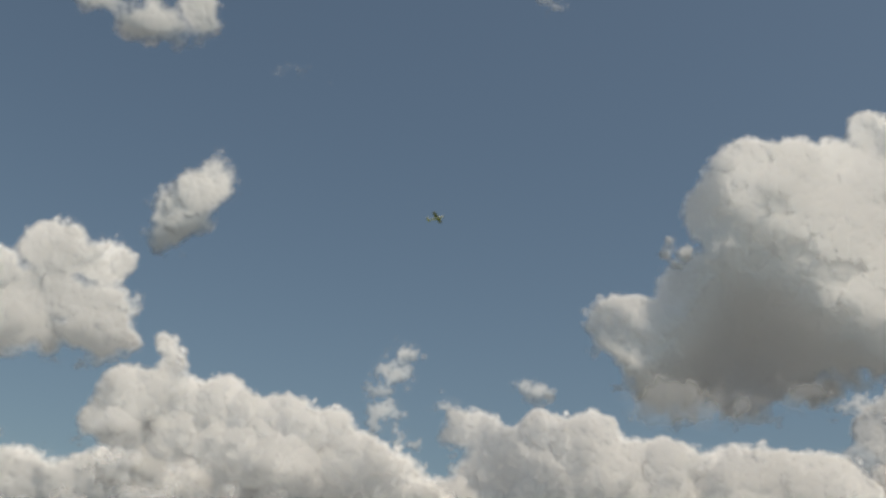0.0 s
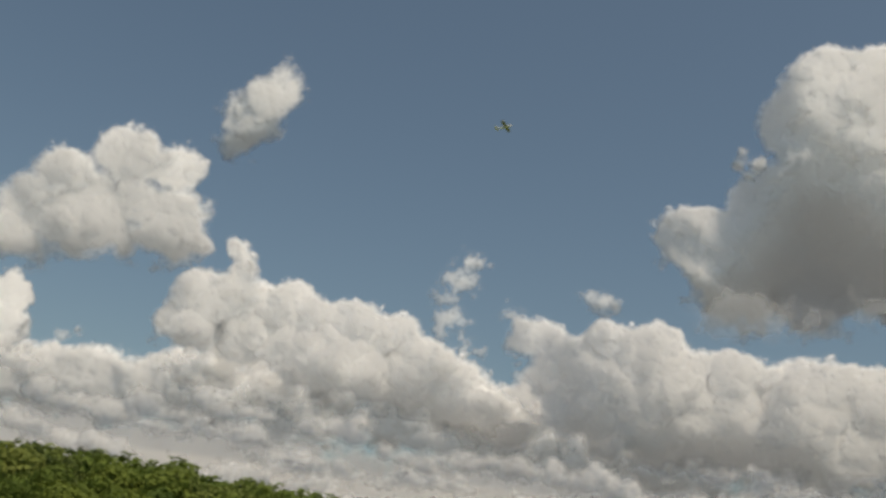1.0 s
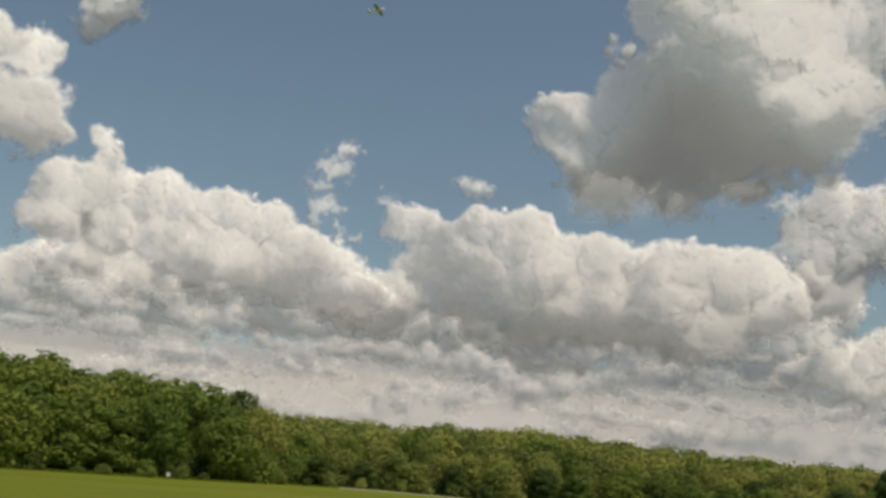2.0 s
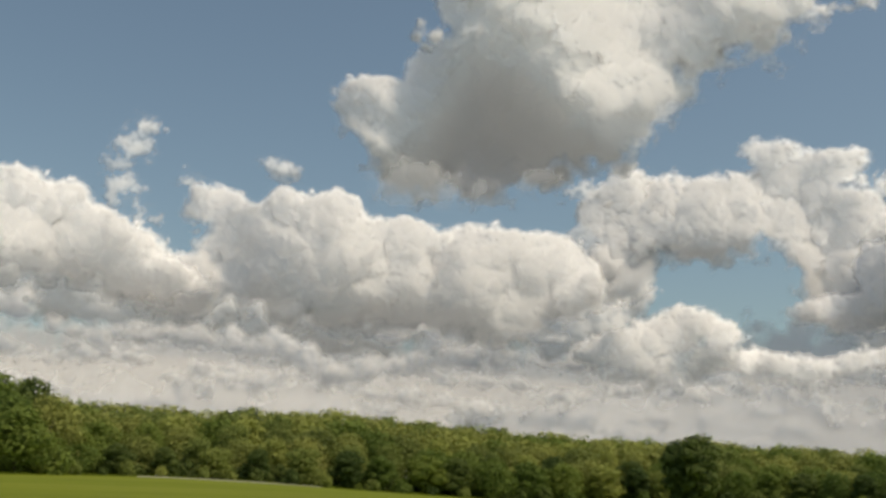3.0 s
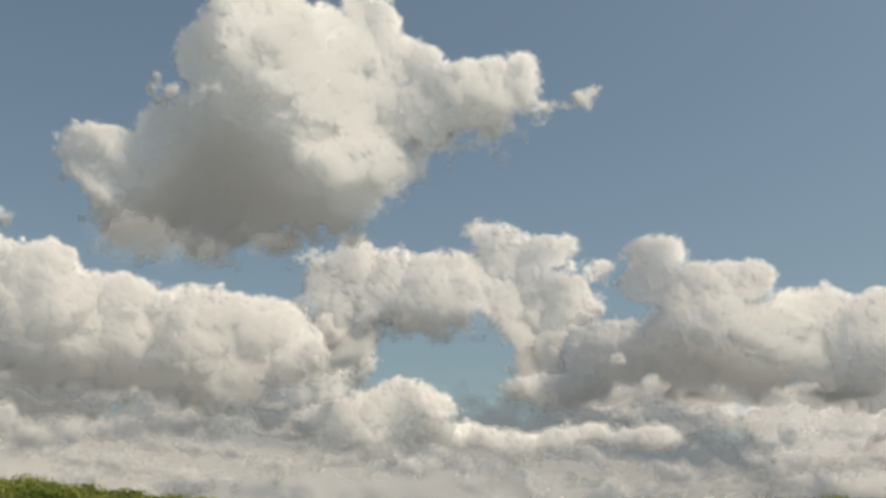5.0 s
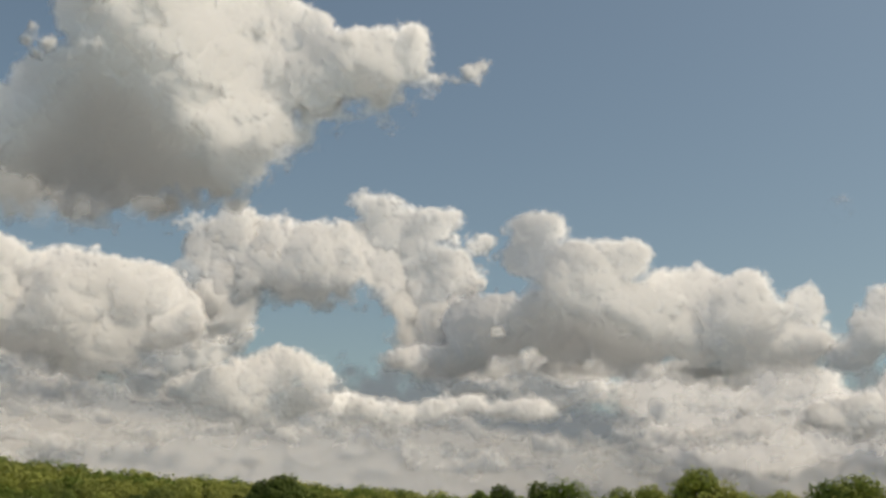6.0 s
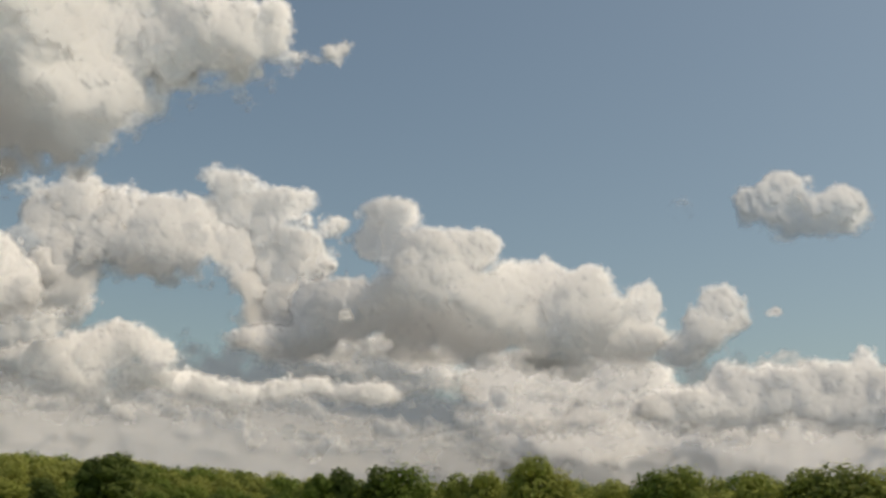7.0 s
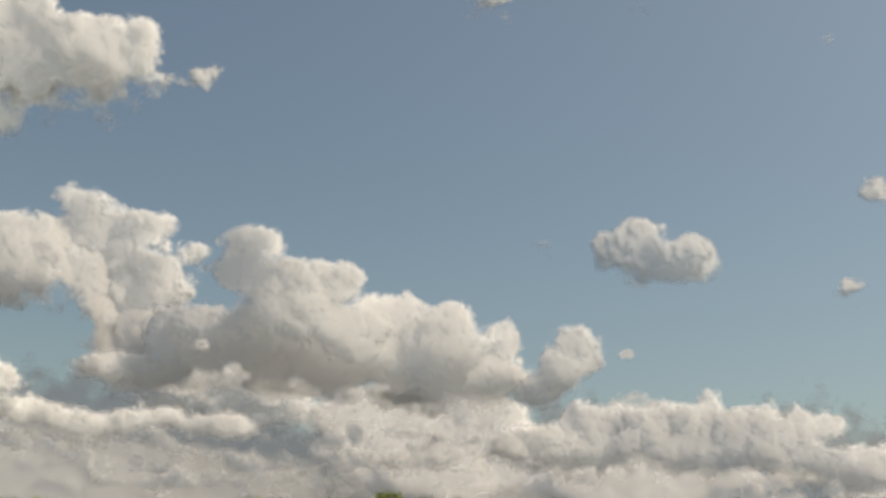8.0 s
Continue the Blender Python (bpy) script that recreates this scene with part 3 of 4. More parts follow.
def cloud_row(label, dist, base, b0, b1, size, seed, soft=0.55, gap=0.15, thick=1.0, lean=0.1, sunward=0.2):
    """A far row of small heaped clouds that share one flat base, with gaps here and there."""
    rng = random.Random(seed)
    puffs = []
    b = b0
    while b < b1:
        w = size * rng.uniform(0.6, 2.2)
        foot = base + size * (0.8 * math.sin(0.33 * b + seed) + rng.uniform(-0.6, 0.6))
        if rng.random() > gap:
            puffs.append((b + w, foot + 0.25 * size, w * 1.15, 0.4 * size))
            for _ in range(rng.randint(3, 6)):
                h = size * rng.uniform(0.18, 0.6)
                puffs.append((b + w + w * rng.uniform(-0.9, 0.9), foot + size * rng.uniform(0.1, 1.0), h * rng.uniform(1.0, 1.7), h))
        b += 1.7 * w
    row = build_cloud(label, dist, puffs, soft=soft, thick=thick, under=0.6, grain=1.3, frill=0.7, deep=0.75, rough=0.9, uneven=1.2, sunward=sunward, lean=lean, step=0.1, thin=True, vapour=FAR_CLOUD, seed=seed)
    tagged(row, kind="stuff")


build_cloud("pale hazy sheet of cloud low over the horizon", 4850,
    [(b, 2.5 + 0.8 * math.sin(b * 0.37), 9.0, 6.5 + 0.5 * math.sin(b * 0.23 + 1)) for b in range(-48, 104, 6)],
    vapour=FAR_CLOUD, soft=2.0, under=0.0, deep=0.1, frill=0.2, sunward=0.5, thin=True, step=0.15, seed=101, group=SKY)
build_cloud("broad soft sheet of pale cumulus behind nearer clouds", 4300,
    [(-28.0, 8.6, 4.5, 1.9), (-22.0, 8.6, 4.0, 1.9), (-16.5, 9.0, 4.0, 2.2), (-10.0, 9.4, 4.0, 2.6), (-4.0, 9.4, 3.6, 2.4), (0.8, 9.0, 3.4, 2.4), (5.5, 8.6, 3.4, 2.2),
     (11.0, 8.6, 4.0, 2.4), (17.0, 8.6, 4.0, 2.4), (22.5, 8.6, 3.0, 2.6), (25.0, 10.2, 1.8, 1.6), (38.5, 8.5, 2.4, 1.9), (43.0, 7.8, 4.0, 1.8)],
    soft=0.5, under=1.5, rough=1.5, deep=0.7, lean=0.1, frill=0.7, gain=0.3, sunward=0.45, vapour=FAR_CLOUD, step=0.1, seed=67, group=SKY)
build_cloud("pale sheet of low cumulus under a towering cloud", 4200,
    [(49.5, 7.4, 3.0, 1.9), (55.0, 7.2, 4.0, 2.1), (53.0, 4.8, 6.0, 2.3), (60.0, 5.2, 5.0, 2.2), (66.0, 4.4, 5.0, 2.0)],
    soft=0.5, under=1.5, rough=1.2, deep=0.7, lean=1.8, frill=0.8, gain=0.2, sunward=0.5, vapour=FAR_CLOUD, step=0.1, seed=69, group=SKY)
# see-through sheet added to imitate haze, lowering the contrast behind it
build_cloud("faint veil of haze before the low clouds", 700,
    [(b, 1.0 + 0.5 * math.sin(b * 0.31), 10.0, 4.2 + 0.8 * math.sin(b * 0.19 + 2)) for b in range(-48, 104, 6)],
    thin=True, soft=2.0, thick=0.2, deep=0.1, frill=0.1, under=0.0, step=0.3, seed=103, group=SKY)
BANK = "far row of small pale cumulus low in the sky"
HAZY = "hazy pale cloud row on the horizon"
for label, far, base, b0, b1, size, seed, gap in [
        (BANK, 2900, 7.6, -46, -8, 1.3, 87, 0.15), (BANK, 2900, 7.0, -10, 26, 1.1, 81, 0.15), (BANK, 3200, 6.0, -46, 26, 1.1, 71, 0.15),
        (BANK, 3500, 4.9, -46, 28, 0.95, 73, 0.15), (BANK, 3800, 4.0, -46, 28, 0.8, 75, 0.1), (BANK, 4100, 3.2, -46, 28, 0.7, 79, 0.1),
        (HAZY, 4400, 2.5, -46, 28, 0.6, 83, 0.05), (HAZY, 4700, 1.8, -46, 28, 0.55, 85, 0.0)]:
    cloud_row(label, far, base, b0, b1, size, seed, gap=gap, lean=0.0, sunward=0.1)
for label, far, base, b0, b1, size, seed, gap in [
        (BANK, 3300, 5.6, 32, 52, 1.2, 77, 0.1), (BANK, 3500, 4.8, 27, 51, 1.0, 72, 0.15),
        (BANK, 3800, 3.9, 27, 50, 0.85, 74, 0.1), (BANK, 4100, 3.1, 27, 51, 0.7, 78, 0.1), (HAZY, 4500, 2.2, 27, 50, 0.6, 84, 0.0)]:
    cloud_row(label, far, base, b0, b1, size, seed, gap=gap, lean=0.1, sunward=0.1)
for label, far, base, b0, b1, size, seed, gap in [
        (BANK, 3000, 6.9, 38, 56, 1.1, 89, 0.2), (BANK, 2950, 6.6, 52, 64, 1.2, 94, 0.1), (BANK, 3250, 5.5, 50, 100, 1.2, 92, 0.05), (BANK, 3450, 4.7, 50, 100, 1.0, 96, 0.1),
        (BANK, 3800, 3.8, 49, 100, 0.85, 98, 0.05), (BANK, 4100, 3.0, 49, 100, 0.75, 90, 0.05), (HAZY, 4500, 2.2, 49, 100, 0.6, 86, 0.0)]:
    cloud_row(label, far, base, b0, b1, size, seed, gap=gap, lean=1.8, sunward=0.6)

build_cloud("faint torn wisps of thin cloud high up", 1500,
    [(-31.0, 28.6, 0.7, 1.3), (-28.6, 29.2, 0.6, 0.8), (-29.6, 27.6, 1.1, 0.35), (-28.0, 30.0, 0.5, 0.5), (-30.2, 30.0, 0.8, 0.6)],
    thin=True, soft=0.8, rough=1.4, thick=0.35, under=0.2, frill=0.4, sunward=0.6, seed=105, group=SKY)
build_cloud("faint scrap of thin cloud", 1500, [(-9.8, 32.5, 1.2, 0.4)], thin=True, soft=0.5, thick=0.4, seed=91, group=SKY)
build_cloud("faint scrap of thin cloud", 1400, [(6.1, 36.9, 1.0, 0.6), (5.4, 37.4, 0.8, 0.4)], thin=True, soft=0.5, thick=0.5, seed=93, group=SKY)
build_cloud("tiny white scrap of cloud", 1700, [(75.1, 27.4, 0.45, 0.25)], thin=True, soft=0.4, thick=0.7, rough=0.5, lean=1.5, sunward=0.6, seed=95, group=SKY)
build_cloud("faint scrap of thin cloud", 1700, [(64.3, 29.8, 0.7, 0.35)], thin=True, soft=0.5, thick=0.5, seed=97, group=SKY)
build_cloud("faint scrap of thin cloud", 2300, [(58.8, 17.2, 0.6, 0.4), (59.2, 16.6, 0.4, 0.3)], thin=True, soft=0.4, thick=0.35, rough=0.6, seed=99, group=SKY)


# ---- trees: a few grown forms, then copied along the wood's edge ----
def build_tree(seed, mat, tall, wide, leaf=0.34, count=4200, low=0.12, lobes=14, label="", pointed=0.0):
    rng = np.random.default_rng(seed)
    root = new("tree")
    tagged(root, label, "tree", group="trees along the field's edge")
    # lobes of the crown
    cs, rs = [], []
    for k in range(lobes):
        u = (k + 0.5) / lobes
        hz = low + (0.94 - low) * u
        env = math.sin(math.pi * min(1, (hz - low) / (1.02 - low)) ** (0.65 + pointed)) ** 0.6
        a = k * 2.4 + rng.uniform(-0.5, 0.5)
        r = wide * 0.5 * env * rng.uniform(0.35, 0.72) * (0.35 if k == lobes - 1 else 1)
        size = wide * rng.uniform(0.17, 0.29) * (0.75 + 0.35 * env)
        cs.append((math.cos(a) * r, math.sin(a) * r, hz * tall - size * 0.3))
        rs.append(size)
    cs, rs = np.array(cs), np.array(rs)
    wgt = rs ** 2 / (rs ** 2).sum()
    pick = rng.choice(lobes, size=count, p=wgt)
    d = rng.normal(size=(count, 3))
    d /= np.linalg.norm(d, axis=1)[:, None]
    rad = rs[pick] * (1.0 - 0.35 * rng.random(count) ** 2) * (1 + 0.22 * np.sin(d[:, 0] * 6 + pick) * np.sin(d[:, 1] * 5 + d[:, 2] * 7))
    stray = rng.random(count) < 0.05
    rad = np.where(stray, rad * 1.16, rad)
    c = cs[pick] + d * rad[:, None] * np.array([1, 1, 0.86])
    c[:, 2] = np.maximum(c[:, 2], 0.15)
    nrm = d + rng.normal(scale=0.16, size=(count, 3)) + np.array([0, 0, 0.2])
    nrm /= np.linalg.norm(nrm, axis=1)[:, None]
    t1 = np.cross(nrm, rng.normal(size=(count, 3)))
    t1 /= np.linalg.norm(t1, axis=1)[:, None]
    t2 = np.cross(nrm, t1)
    s = (leaf * rng.uniform(0.6, 1.4, count))[:, None]
    droop = nrm * s * 0.3
    v = np.stack([c - t1 * s - droop, c - t2 * s * 0.6, c + t1 * s - droop, c + t2 * s * 0.75], 1).reshape(-1, 3)
    f = np.arange(4 * count).reshape(-1, 4)
    crown = new("crown", mesh_from("crown", v, f, mat))
    crown.parent = root
    # trunk with limbs that reach into the lobes
    bm = bmesh.new()

    def limb(p, q, r0, r1, segs=7):
        p, q = Vector(p), Vector(q)
        m = (q - p).to_track_quat("Z", "Y").to_matrix().to_4x4()
        m.translation = (p + q) / 2
        bmesh.ops.create_cone(bm, cap_ends=True, segments=segs, radius1=r0, radius2=r1, depth=(q - p).length, matrix=m)

    base = tall * 0.018 + 0.05
    top = Vector((rng.uniform(-0.3, 0.3), rng.uniform(-0.3, 0.3), tall * 0.55))
    limb((0, 0, -0.3), top * 0.45, base * 1.25, base * 0.9)
    limb(top * 0.45, top, base * 0.9, base * 0.45)
    limb(top, (float(top.x) + 0.2, float(top.y), tall * 0.85), base * 0.45, base * 0.12)
    for k in range(0, lobes, 2):
        t = min(0.95, max(0.3, 0.75 * cs[k][2] / (0.55 * tall)))
        limb(top * t, cs[k], base * 0.35, base * 0.08, 5)
    part("trunk", bm, BARK, root)
    return root


FORMS = [
    (build_tree(1, LEAF, 15.0, 10.0, low=0.14, label="broad dark green deciduous tree in full leaf"), 15.0),
    (build_tree(2, LEAF, 15.0, 8.5, low=0.16, lobes=16, label="tall dark green deciduous tree in full leaf"), 15.0),
    (build_tree(3, LEAF_LIGHT, 15.0, 10.5, lobes=15, label="yellowish green deciduous tree in full leaf"), 15.0),
    (build_tree(4, LEAF_LIGHT, 15.0, 9.0, lobes=22, label="tall light green deciduous tree in full leaf"), 15.0),
    (build_tree(5, LEAF_DARK, 15.0, 8.0, lobes=18, pointed=0.35, label="very dark green tree with a dense crown"), 15.0),
    (build_tree(9, LEAF_OLIVE, 15.0, 12.0, lobes=24, label="broad olive green tree with a soft rounded crown"), 15.0),
    (build_tree(10, LEAF, 15.0, 11.5, low=0.16, lobes=26, label="wide green deciduous tree with a many-lobed crown"), 15.0),
]
BUSHES = [
    (build_tree(6, LEAF, 3.0, 4.0, leaf=0.22, count=1100, low=0.05, lobes=9, label="low rounded green bush at the field's edge"), 3.0),
    (build_tree(7, LEAF_DARK, 3.0, 3.4, leaf=0.22, count=1000, low=0.05, lobes=9, label="low dark green bush at the field's edge"), 3.0),
    (build_tree(8, LEAF_LIGHT, 3.0, 4.4, leaf=0.22, count=1100, low=0.05, lobes=10, label="low light green bush at the field's edge"), 3.0),
]
used_form = set()


def plant(form, bearing, dist, height, spread=1.0, turn=0.0):
    ob, tall = form
    b = radians(bearing)
    x, y = dist * math.sin(b), dist * math.cos(b)
    z = float(ground_height(np.array(x), np.array(y)))
    s = height / tall
    m = pose(x, y, z, 0, 0, turn) @ Matrix.Diagonal((s * spread, s * spread, s, 1))
    if ob.name in used_form:
        return copy_thing(ob, m @ Matrix.Diagonal([1 / k for k in ob.scale] + [1]))
    used_form.add(ob.name)
    ob.matrix_basis = m
    return ob


# bearing, elevation of the tree tops, distance of the wood's edge
EDGE = [(-46, 5.4, 140), (-25, 5.4, 142), (-15, 5.3, 145), (-9, 4.75, 150), (-6, 4.35, 155), (-3.5, 3.3, 178), (1.6, 3.15, 190),
        (7.6, 3.5, 205), (14, 3.05, 222), (17.5, 2.75, 235), (24, 2.4, 255), (29, 2.35, 260), (34, 2.1, 262), (40, 2.35, 255),
        (47, 2.45, 245), (51, 2.7, 240), (55, 2.55, 235), (58, 3.0, 230), (66, 3.5, 225), (75, 3.9, 215), (100, 4.0, 200)]


def edge_at(b):
    bs = [e[0] for e in EDGE]
    return float(np.interp(b, bs, [e[1] for e in EDGE])), float(np.interp(b, bs, [e[2] for e in EDGE]))


rng_t = random.Random(5)
FAR = []
for row, (back, share, right, gap) in enumerate([(0, 0.72, 0.42, 7.5), (9, 0.86, 0.58, 8.0), (20, 0.95, 0.78, 8.0), (34, 1.0, 0.93, 7.0),
                                               (52, 1.02, 0.99, 7.0), (95, 1.0, 1.03, 6.5), (240, 0.9, 1.06, 8.0)]):
    b = -46.0 + row
    while b < (98 if row < 6 else 40):
        el, edge = edge_at(b)
        d = edge + back + rng_t.uniform(-3, 3)
        bb = radians(b)
        x, y = d * math.sin(bb), d * math.cos(bb)
        z = float(ground_height(np.array(x), np.array(y)))
        vary = rng_t.uniform(0.90, 1.03) if b < 36 else rng_t.uniform(0.70, 1.06) * (0.88 if row > 2 else 1.0)
        top = EYE[2] + d * math.tan(radians(el)) * (share if b < -4 else right) * vary
        pool = [0, 4, 6, 1, 4, 2] if row == 0 else [6, 3, 5, 4, 2] if row == 1 else [5, 3, 2, 5, 6]
        if b < -5:
            pool = [0, 1, 6, 1, 0, 4, 3]
        elif b > 38:
            # lighter leaves on this side stand in for sun and haze there
            pool = [5, 3, 2, 5, 6]
        h = max(4.5, top - z)
        form, turn = rng_t.choice(pool), rng_t.uniform(0, 360)
        spread = rng_t.uniform(1.05, 1.45) * (1.3 if h < 10 else 1.0)
        if row < 3:
            plant(FORMS[form], b, d, h, spread, turn)
        else:
            FAR.append((form, x, y, z, h / 15.0, spread * h / 15.0, radians(turn)))
        b += math.degrees(gap * rng_t.uniform(0.75, 1.25) / d)

# the depth of the wood behind, beyond counting
for form in sorted({f[0] for f in FAR}):
    crown = [c for c in FORMS[form][0].children if c.name.startswith("crown")][0].data
    co = np.empty(len(crown.vertices) * 3, dtype=np.float32)
    crown.vertices.foreach_get("co", co)
    co = co.reshape(-1, 4, 3)
    co = co[co[:, :, 2].mean(1) > 5.0][::2]
    co = co.mean(1, keepdims=True) + 1.3 * (co - co.mean(1, keepdims=True))
    sets = []
    for _, x, y, z, sz, sx, a in [f for f in FAR if f[0] == form]:
        c, s = math.cos(a), math.sin(a)
        v = co.reshape(-1, 3)
        sets.append(np.stack([(v[:, 0] * c - v[:, 1] * s) * sx + x, (v[:, 0] * s + v[:, 1] * c) * sx + y, v[:, 2] * sz + z], -1))
    v = np.vstack(sets)
    wood = new("far_woods", mesh_from("far_woods", v, np.arange(len(v)).reshape(-1, 4), crown.materials[0]))
    tagged(wood, "dense leafy canopy of the wood behind the edge trees", "woods", kind="stuff")

# single trees that stand out of the line
for form, b, d, el, spread in [(4, 28.9, 235, 2.75, 1.35), (4, 27.9, 236, 2.45, 1.2), (3, 50.8, 215, 3.65, 1.25), (5, 51.9, 217, 3.0, 1.1), (6, 43.9, 225, 2.9, 1.2), (4, 42.6, 226, 2.75, 1.2),
                               (4, 40.5, 226, 2.55, 1.0), (1, 39.4, 224, 2.3, 1.0), (2, 46.9, 222, 2.6, 1.1), (3, 48.3, 220, 2.75, 1.1), (3, 58.4, 212, 3.4, 1.3), (6, 57.2, 213, 3.1, 1.1),
                               (2, 62.2, 210, 3.2, 1.2), (5, 66.4, 208, 3.7, 1.35), (3, 64.8, 209, 3.45, 1.2), (2, 68.2, 207, 3.5, 1.2), (2, 55.0, 216, 2.6, 1.1)]:
    bb = radians(b)
    z = float(ground_height(np.array(d * math.sin(bb)), np.array(d * math.cos(bb))))
    plant(FORMS[form], b, d, EYE[2] + d * math.tan(radians(el)) - z, spread, b * 7)

# bushes before the wood: form, bearing, height, spread
for form, b, h, spread in [(0, -10.57, 2.4, 1.1), (2, -12.67, 1.3, 1.3), (0, -13.9, 1.0, 1.4), (2, -8.73, 1.9, 0.95), (1, -7.6, 1.1, 1.2), (0, -4.9, 5.6, 0.8), (2, -3.7, 2.2, 0.9),
                           (2, -1.06, 2.6, 0.85), (1, -2.2, 1.4, 1.1), (2, 0.68, 1.9, 0.8), (2, 2.86, 2.1, 0.75), (2, 4.23, 1.8, 0.9), (1, 5.6, 2.4, 1.0), (1, 7.4, 3.0, 1.0)]:
    plant(BUSHES[form], b, edge_at(b)[1] - 5.5, h, spread, b * 40)
for b0, b1 in ((-46.0, -15.0), (9.0, 40.0)):
    b = b0
    while b < b1:
        edge = edge_at(b)[1]
        plant(BUSHES[rng_t.choice([0, 0, 1, 2])], b, edge - rng_t.uniform(4, 7), rng_t.uniform(1.2, 3.4), 1.0, rng_t.uniform(0, 360))
        b += math.degrees(rng_t.uniform(2.0, 7.5) / edge)


def build_undergrowth():
    """Shrubs and saplings added to close the wood below its crowns, in dark leaves for the shade at its base, beyond
    counting.
    """
    rng = np.random.default_rng(19)
    src = [c for c in BUSHES[1][0].children if c.name.startswith("crown")][0].data
    co = np.empty(len(src.vertices) * 3, dtype=np.float32)
    src.vertices.foreach_get("co", co)
    co = co.reshape(-1, 3)
    sets, b = [], -46.0
    while b < 98:
        el, edge = edge_at(b)
        for back in (4.0, 11.0):
            d = edge + back + rng.uniform(-2, 2)
            x, y = d * math.sin(radians(b)), d * math.cos(radians(b))
            z = float(ground_height(np.array(x), np.array(y)))
            a, s, h = rng.uniform(0, 6.28), rng.uniform(1.0, 1.6), rng.uniform(0.9, 1.5)
            sets.append(np.stack([(co[:, 0] * math.cos(a) - co[:, 1] * math.sin(a)) * s + x,
                                  (co[:, 0] * math.sin(a) + co[:, 1] * math.cos(a)) * s + y, co[:, 2] * h + z], -1))
        b += math.degrees(3.2 / edge)
    v = np.vstack(sets)
    tagged(new("undergrowth", mesh_from("undergrowth", v, np.arange(len(v)).reshape(-1, 4), LEAF_DARK)), "dark shrubs and saplings under the edge trees", "undergrowth", kind="stuff")


build_undergrowth()


# ---- small things ----
def build_path():
    """A low pale gravel bank that edges the field before the wood."""
    n = 90
    bs = np.radians(np.linspace(-0.5, 9.0, n))
    d = np.interp(np.degrees(bs), [e[0] for e in EDGE], [e[2] for e in EDGE]) - 9.0 + 0.8 * (fbm(np.degrees(bs) * 0.8, bs * 0, 77) - 0.5)
    v = []
    for back, up in ((0.0, -0.12), (0.4, 0.05), (0.8, 0.09), (1.6, 0.09), (2.2, -0.12)):
        x, y = (d + back) * np.sin(bs), (d + back) * np.cos(bs)
        v.append(np.stack([x, y, ground_height(x, y) + up * (0.6 + 0.7 * fbm(np.degrees(bs) * 2.0, bs * 0 + back, 78)) + 0.02], -1))
    v = np.vstack(v)
    i, k = np.meshgrid(np.arange(n - 1), np.arange(4), indexing="ij")
    a = (k * n + i).ravel()
    f = np.stack([a, a + 1, a + 1 + n, a + n], -1)
    tagged(new("gravel_path", mesh_from("gravel_path", v, f, GRAVEL, smooth=True)), "low pale gravel bank along the wood's edge", "path", kind="structure")


build_path()


def box(bm, size, at, bevel=0.0):
    m = Matrix.LocRotScale(at, None, size)
    r = bmesh.ops.create_cube(bm, size=1.0, matrix=m)
    if bevel:
        es = {e for v in r["verts"] for e in v.link_edges}
        bmesh.ops.bevel(bm, geom=list(es), offset=bevel, segments=2, affect="EDGES")


def build_marker():
    b, d = radians(-9.4), 136.0
    x, y = d * math.sin(b), d * math.cos(b)
    root = new("field_marker")
    root.location = (x, y, float(ground_height(np.array(x), np.array(y))))
    tagged(root, "small white painted marker box on a post", "marker")
    bm = bmesh.new()
    box(bm, (0.36, 0.3, 0.5), (0, 0, 0.55), 0.03)
    part("marker_box", bm, WHITE_PAINT, root)
    bm = bmesh.new()
    box(bm, (0.1, 0.1, 0.5), (0, 0, 0.08), 0.01)
    part("post", bm, BARK, root)


build_marker()

PLANE_BODY = plain("white_foam", (0.78, 0.80, 0.82), 0.4, 12.0, 0.08)
PLANE_WING = plain("grey_film", (0.30, 0.31, 0.33), 0.4, 12.0, 0.1)


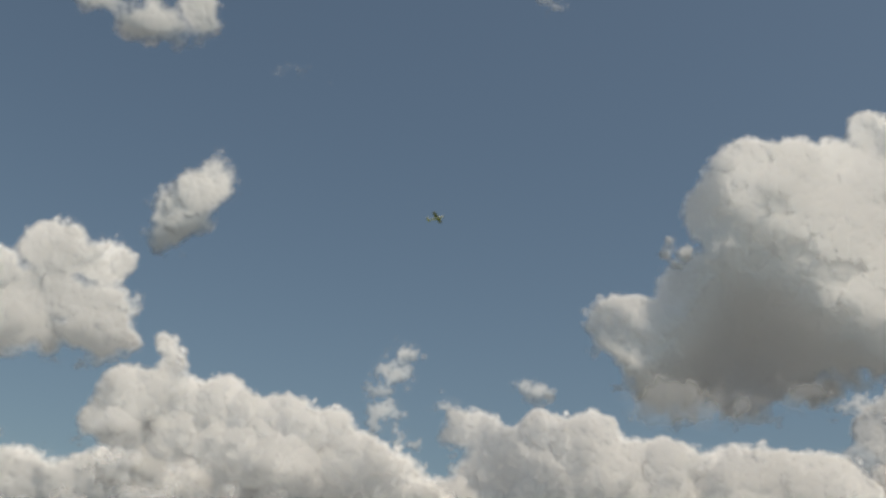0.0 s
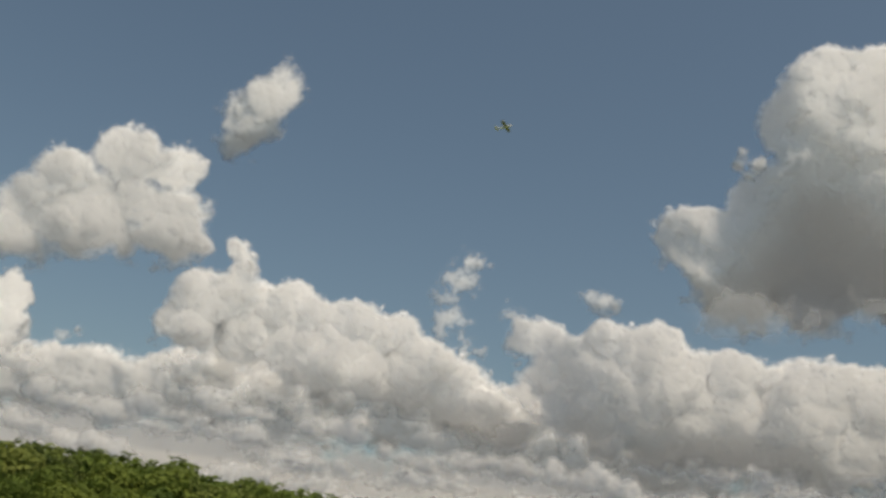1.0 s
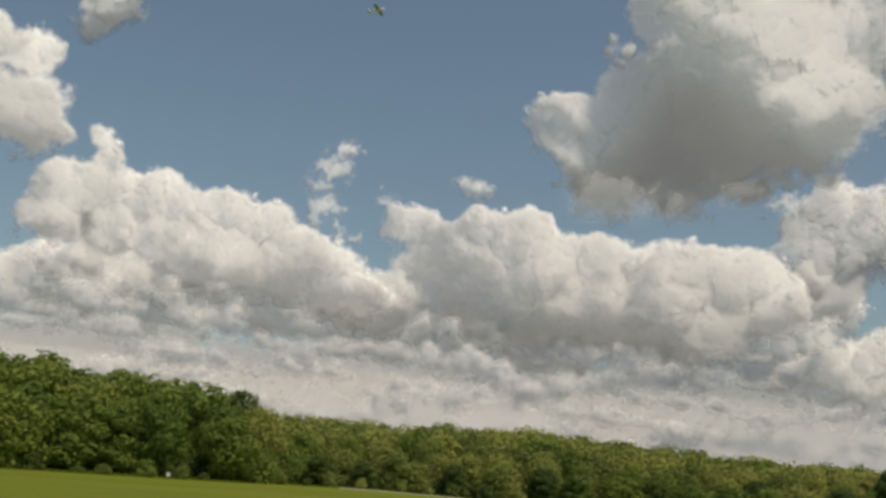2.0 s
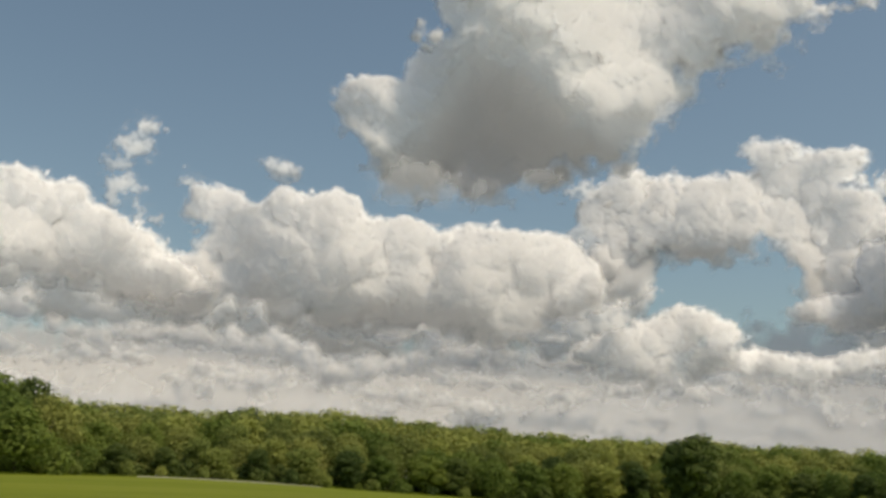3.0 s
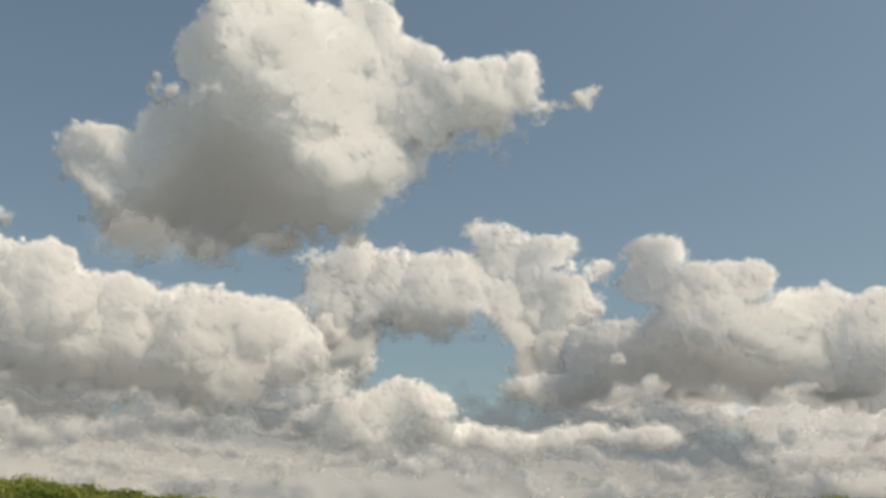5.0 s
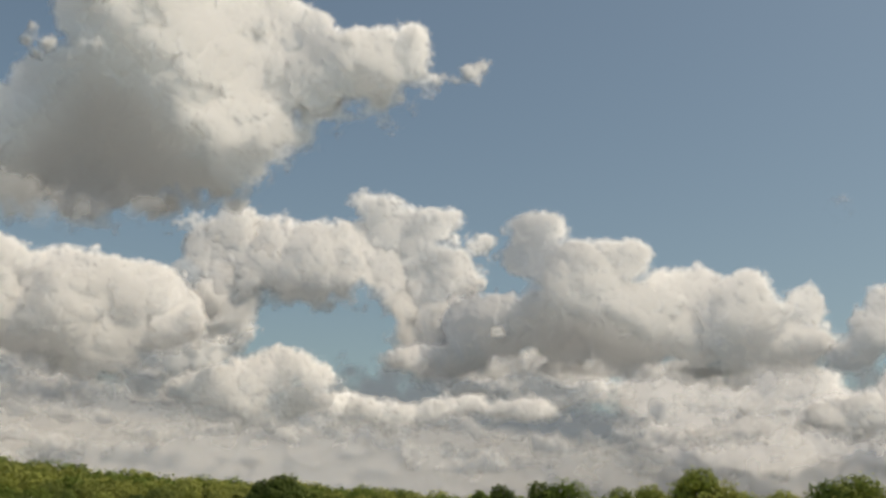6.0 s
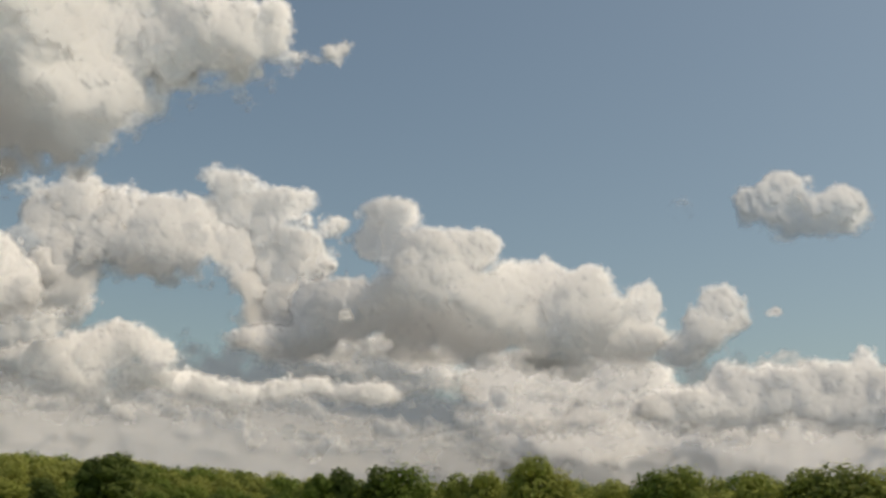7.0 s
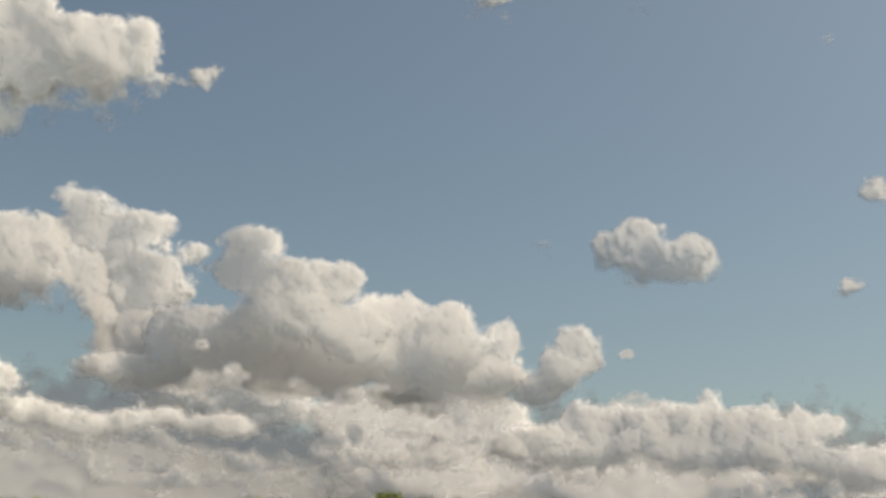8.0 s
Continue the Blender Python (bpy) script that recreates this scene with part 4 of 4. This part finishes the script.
def build_plane():
    root = new("model_airplane")
    tagged(root, "white model airplane with grey wings banking in flight", "airplane")
    bm = bmesh.new()
    rings = []
    for x, r in [(-0.62, 0.02), (-0.4, 0.04), (-0.1, 0.07), (0.2, 0.085), (0.42, 0.08), (0.55, 0.06), (0.6, 0.02)]:
        rings.append([bm.verts.new((x, r * math.cos(a), r * 1.15 * math.sin(a))) for a in (k * math.pi / 5 for k in range(10))])
    for a, c in zip(rings, rings[1:]):
        for k in range(10):
            bm.faces.new((a[k], a[(k + 1) % 10], c[(k + 1) % 10], c[k]))
    bm.faces.new(rings[0][::-1])
    bm.faces.new(rings[-1])
    part("fuselage", bm, PLANE_BODY, root)

    def blade(name, mat, pts, thick, upright=False, y_sign=1):
        bm = bmesh.new()
        lo, hi = [], []
        for x, s in pts:
            a = (x, 0, s) if upright else (x, s * y_sign, 0.04)
            off = Vector((0, thick / 2, 0)) if upright else Vector((0, 0, thick / 2))
            lo.append(bm.verts.new(Vector(a) - off))
            hi.append(bm.verts.new(Vector(a) + off))
        bm.faces.new(hi)
        bm.faces.new(lo[::-1])
        for k in range(len(pts)):
            j = (k + 1) % len(pts)
            bm.faces.new((lo[k], lo[j], hi[j], hi[k]))
        bmesh.ops.recalc_face_normals(bm, faces=bm.faces)
        part(name, bm, mat, root)

    for s in (1, -1):
        blade("wing", PLANE_WING, [(0.28, 0.05), (0.26, 0.78), (0.20, 0.82), (0.06, 0.82), (0.02, 0.05)], 0.03, y_sign=s)
        blade("tailplane", PLANE_BODY, [(-0.44, 0.02), (-0.48, 0.28), (-0.58, 0.28), (-0.6, 0.02)], 0.015, y_sign=s)
    blade("fin", PLANE_BODY, [(-0.42, 0.04), (-0.5, 0.26), (-0.6, 0.26), (-0.62, 0.03)], 0.015, upright=True)
    bm = bmesh.new()
    box(bm, (0.012, 0.03, 0.28), (0.62, 0, 0), 0.005)
    part("propeller", bm, PLANE_WING, root)
    b, e, d = radians(PLANE_AT[0]), radians(PLANE_AT[1]), 74.0
    at = Vector((d * math.sin(b) * math.cos(e), d * math.cos(b) * math.cos(e), EYE[2] + d * math.sin(e)))
    root.matrix_basis = Matrix.Translation(at) @ pose(0, 0, 0, -3, -10, -20)


PLANE_AT = (-0.62, 25.43)
build_plane()


def build_grass():
    """The uncut fringe between field and wood."""
    rng = np.random.default_rng(12)
    n = 9000
    b = np.radians(rng.uniform(-24, 20, n))
    edge = np.interp(np.degrees(b), [e[0] for e in EDGE], [e[2] for e in EDGE])
    d = edge - 8.5 * rng.random(n) ** 1.6
    tall = rng.uniform(0.12, 0.5, n) * (1 - 0.07 * (edge - d))
    x, y = d * np.sin(b), d * np.cos(b)
    z = ground_height(x, y)
    base = np.stack([x, y, z], -1)
    v = []
    for k in range(3):
        a = rng.uniform(0, 2 * np.pi, n)
        w = np.stack([np.cos(a), np.sin(a), 0 * a], -1) * (0.05 + 0.35 * tall)[:, None]
        lean = np.stack([rng.normal(size=n), rng.normal(size=n), 0 * a], -1) * (0.3 * tall)[:, None]
        tip = base + lean + np.stack([0 * a, 0 * a, tall * rng.uniform(0.7, 1.2, n)], -1)
        v.append(np.stack([base - w, base + w, tip], 1))
    v = np.concatenate(v).reshape(-1, 3)
    me = mesh_from("grass", v, np.arange(len(v)).reshape(-1, 3), GRASS_BLADE)
    tagged(new("grass", me), "uncut green grass fringe at the wood edge", "grass", kind="stuff")


build_grass()
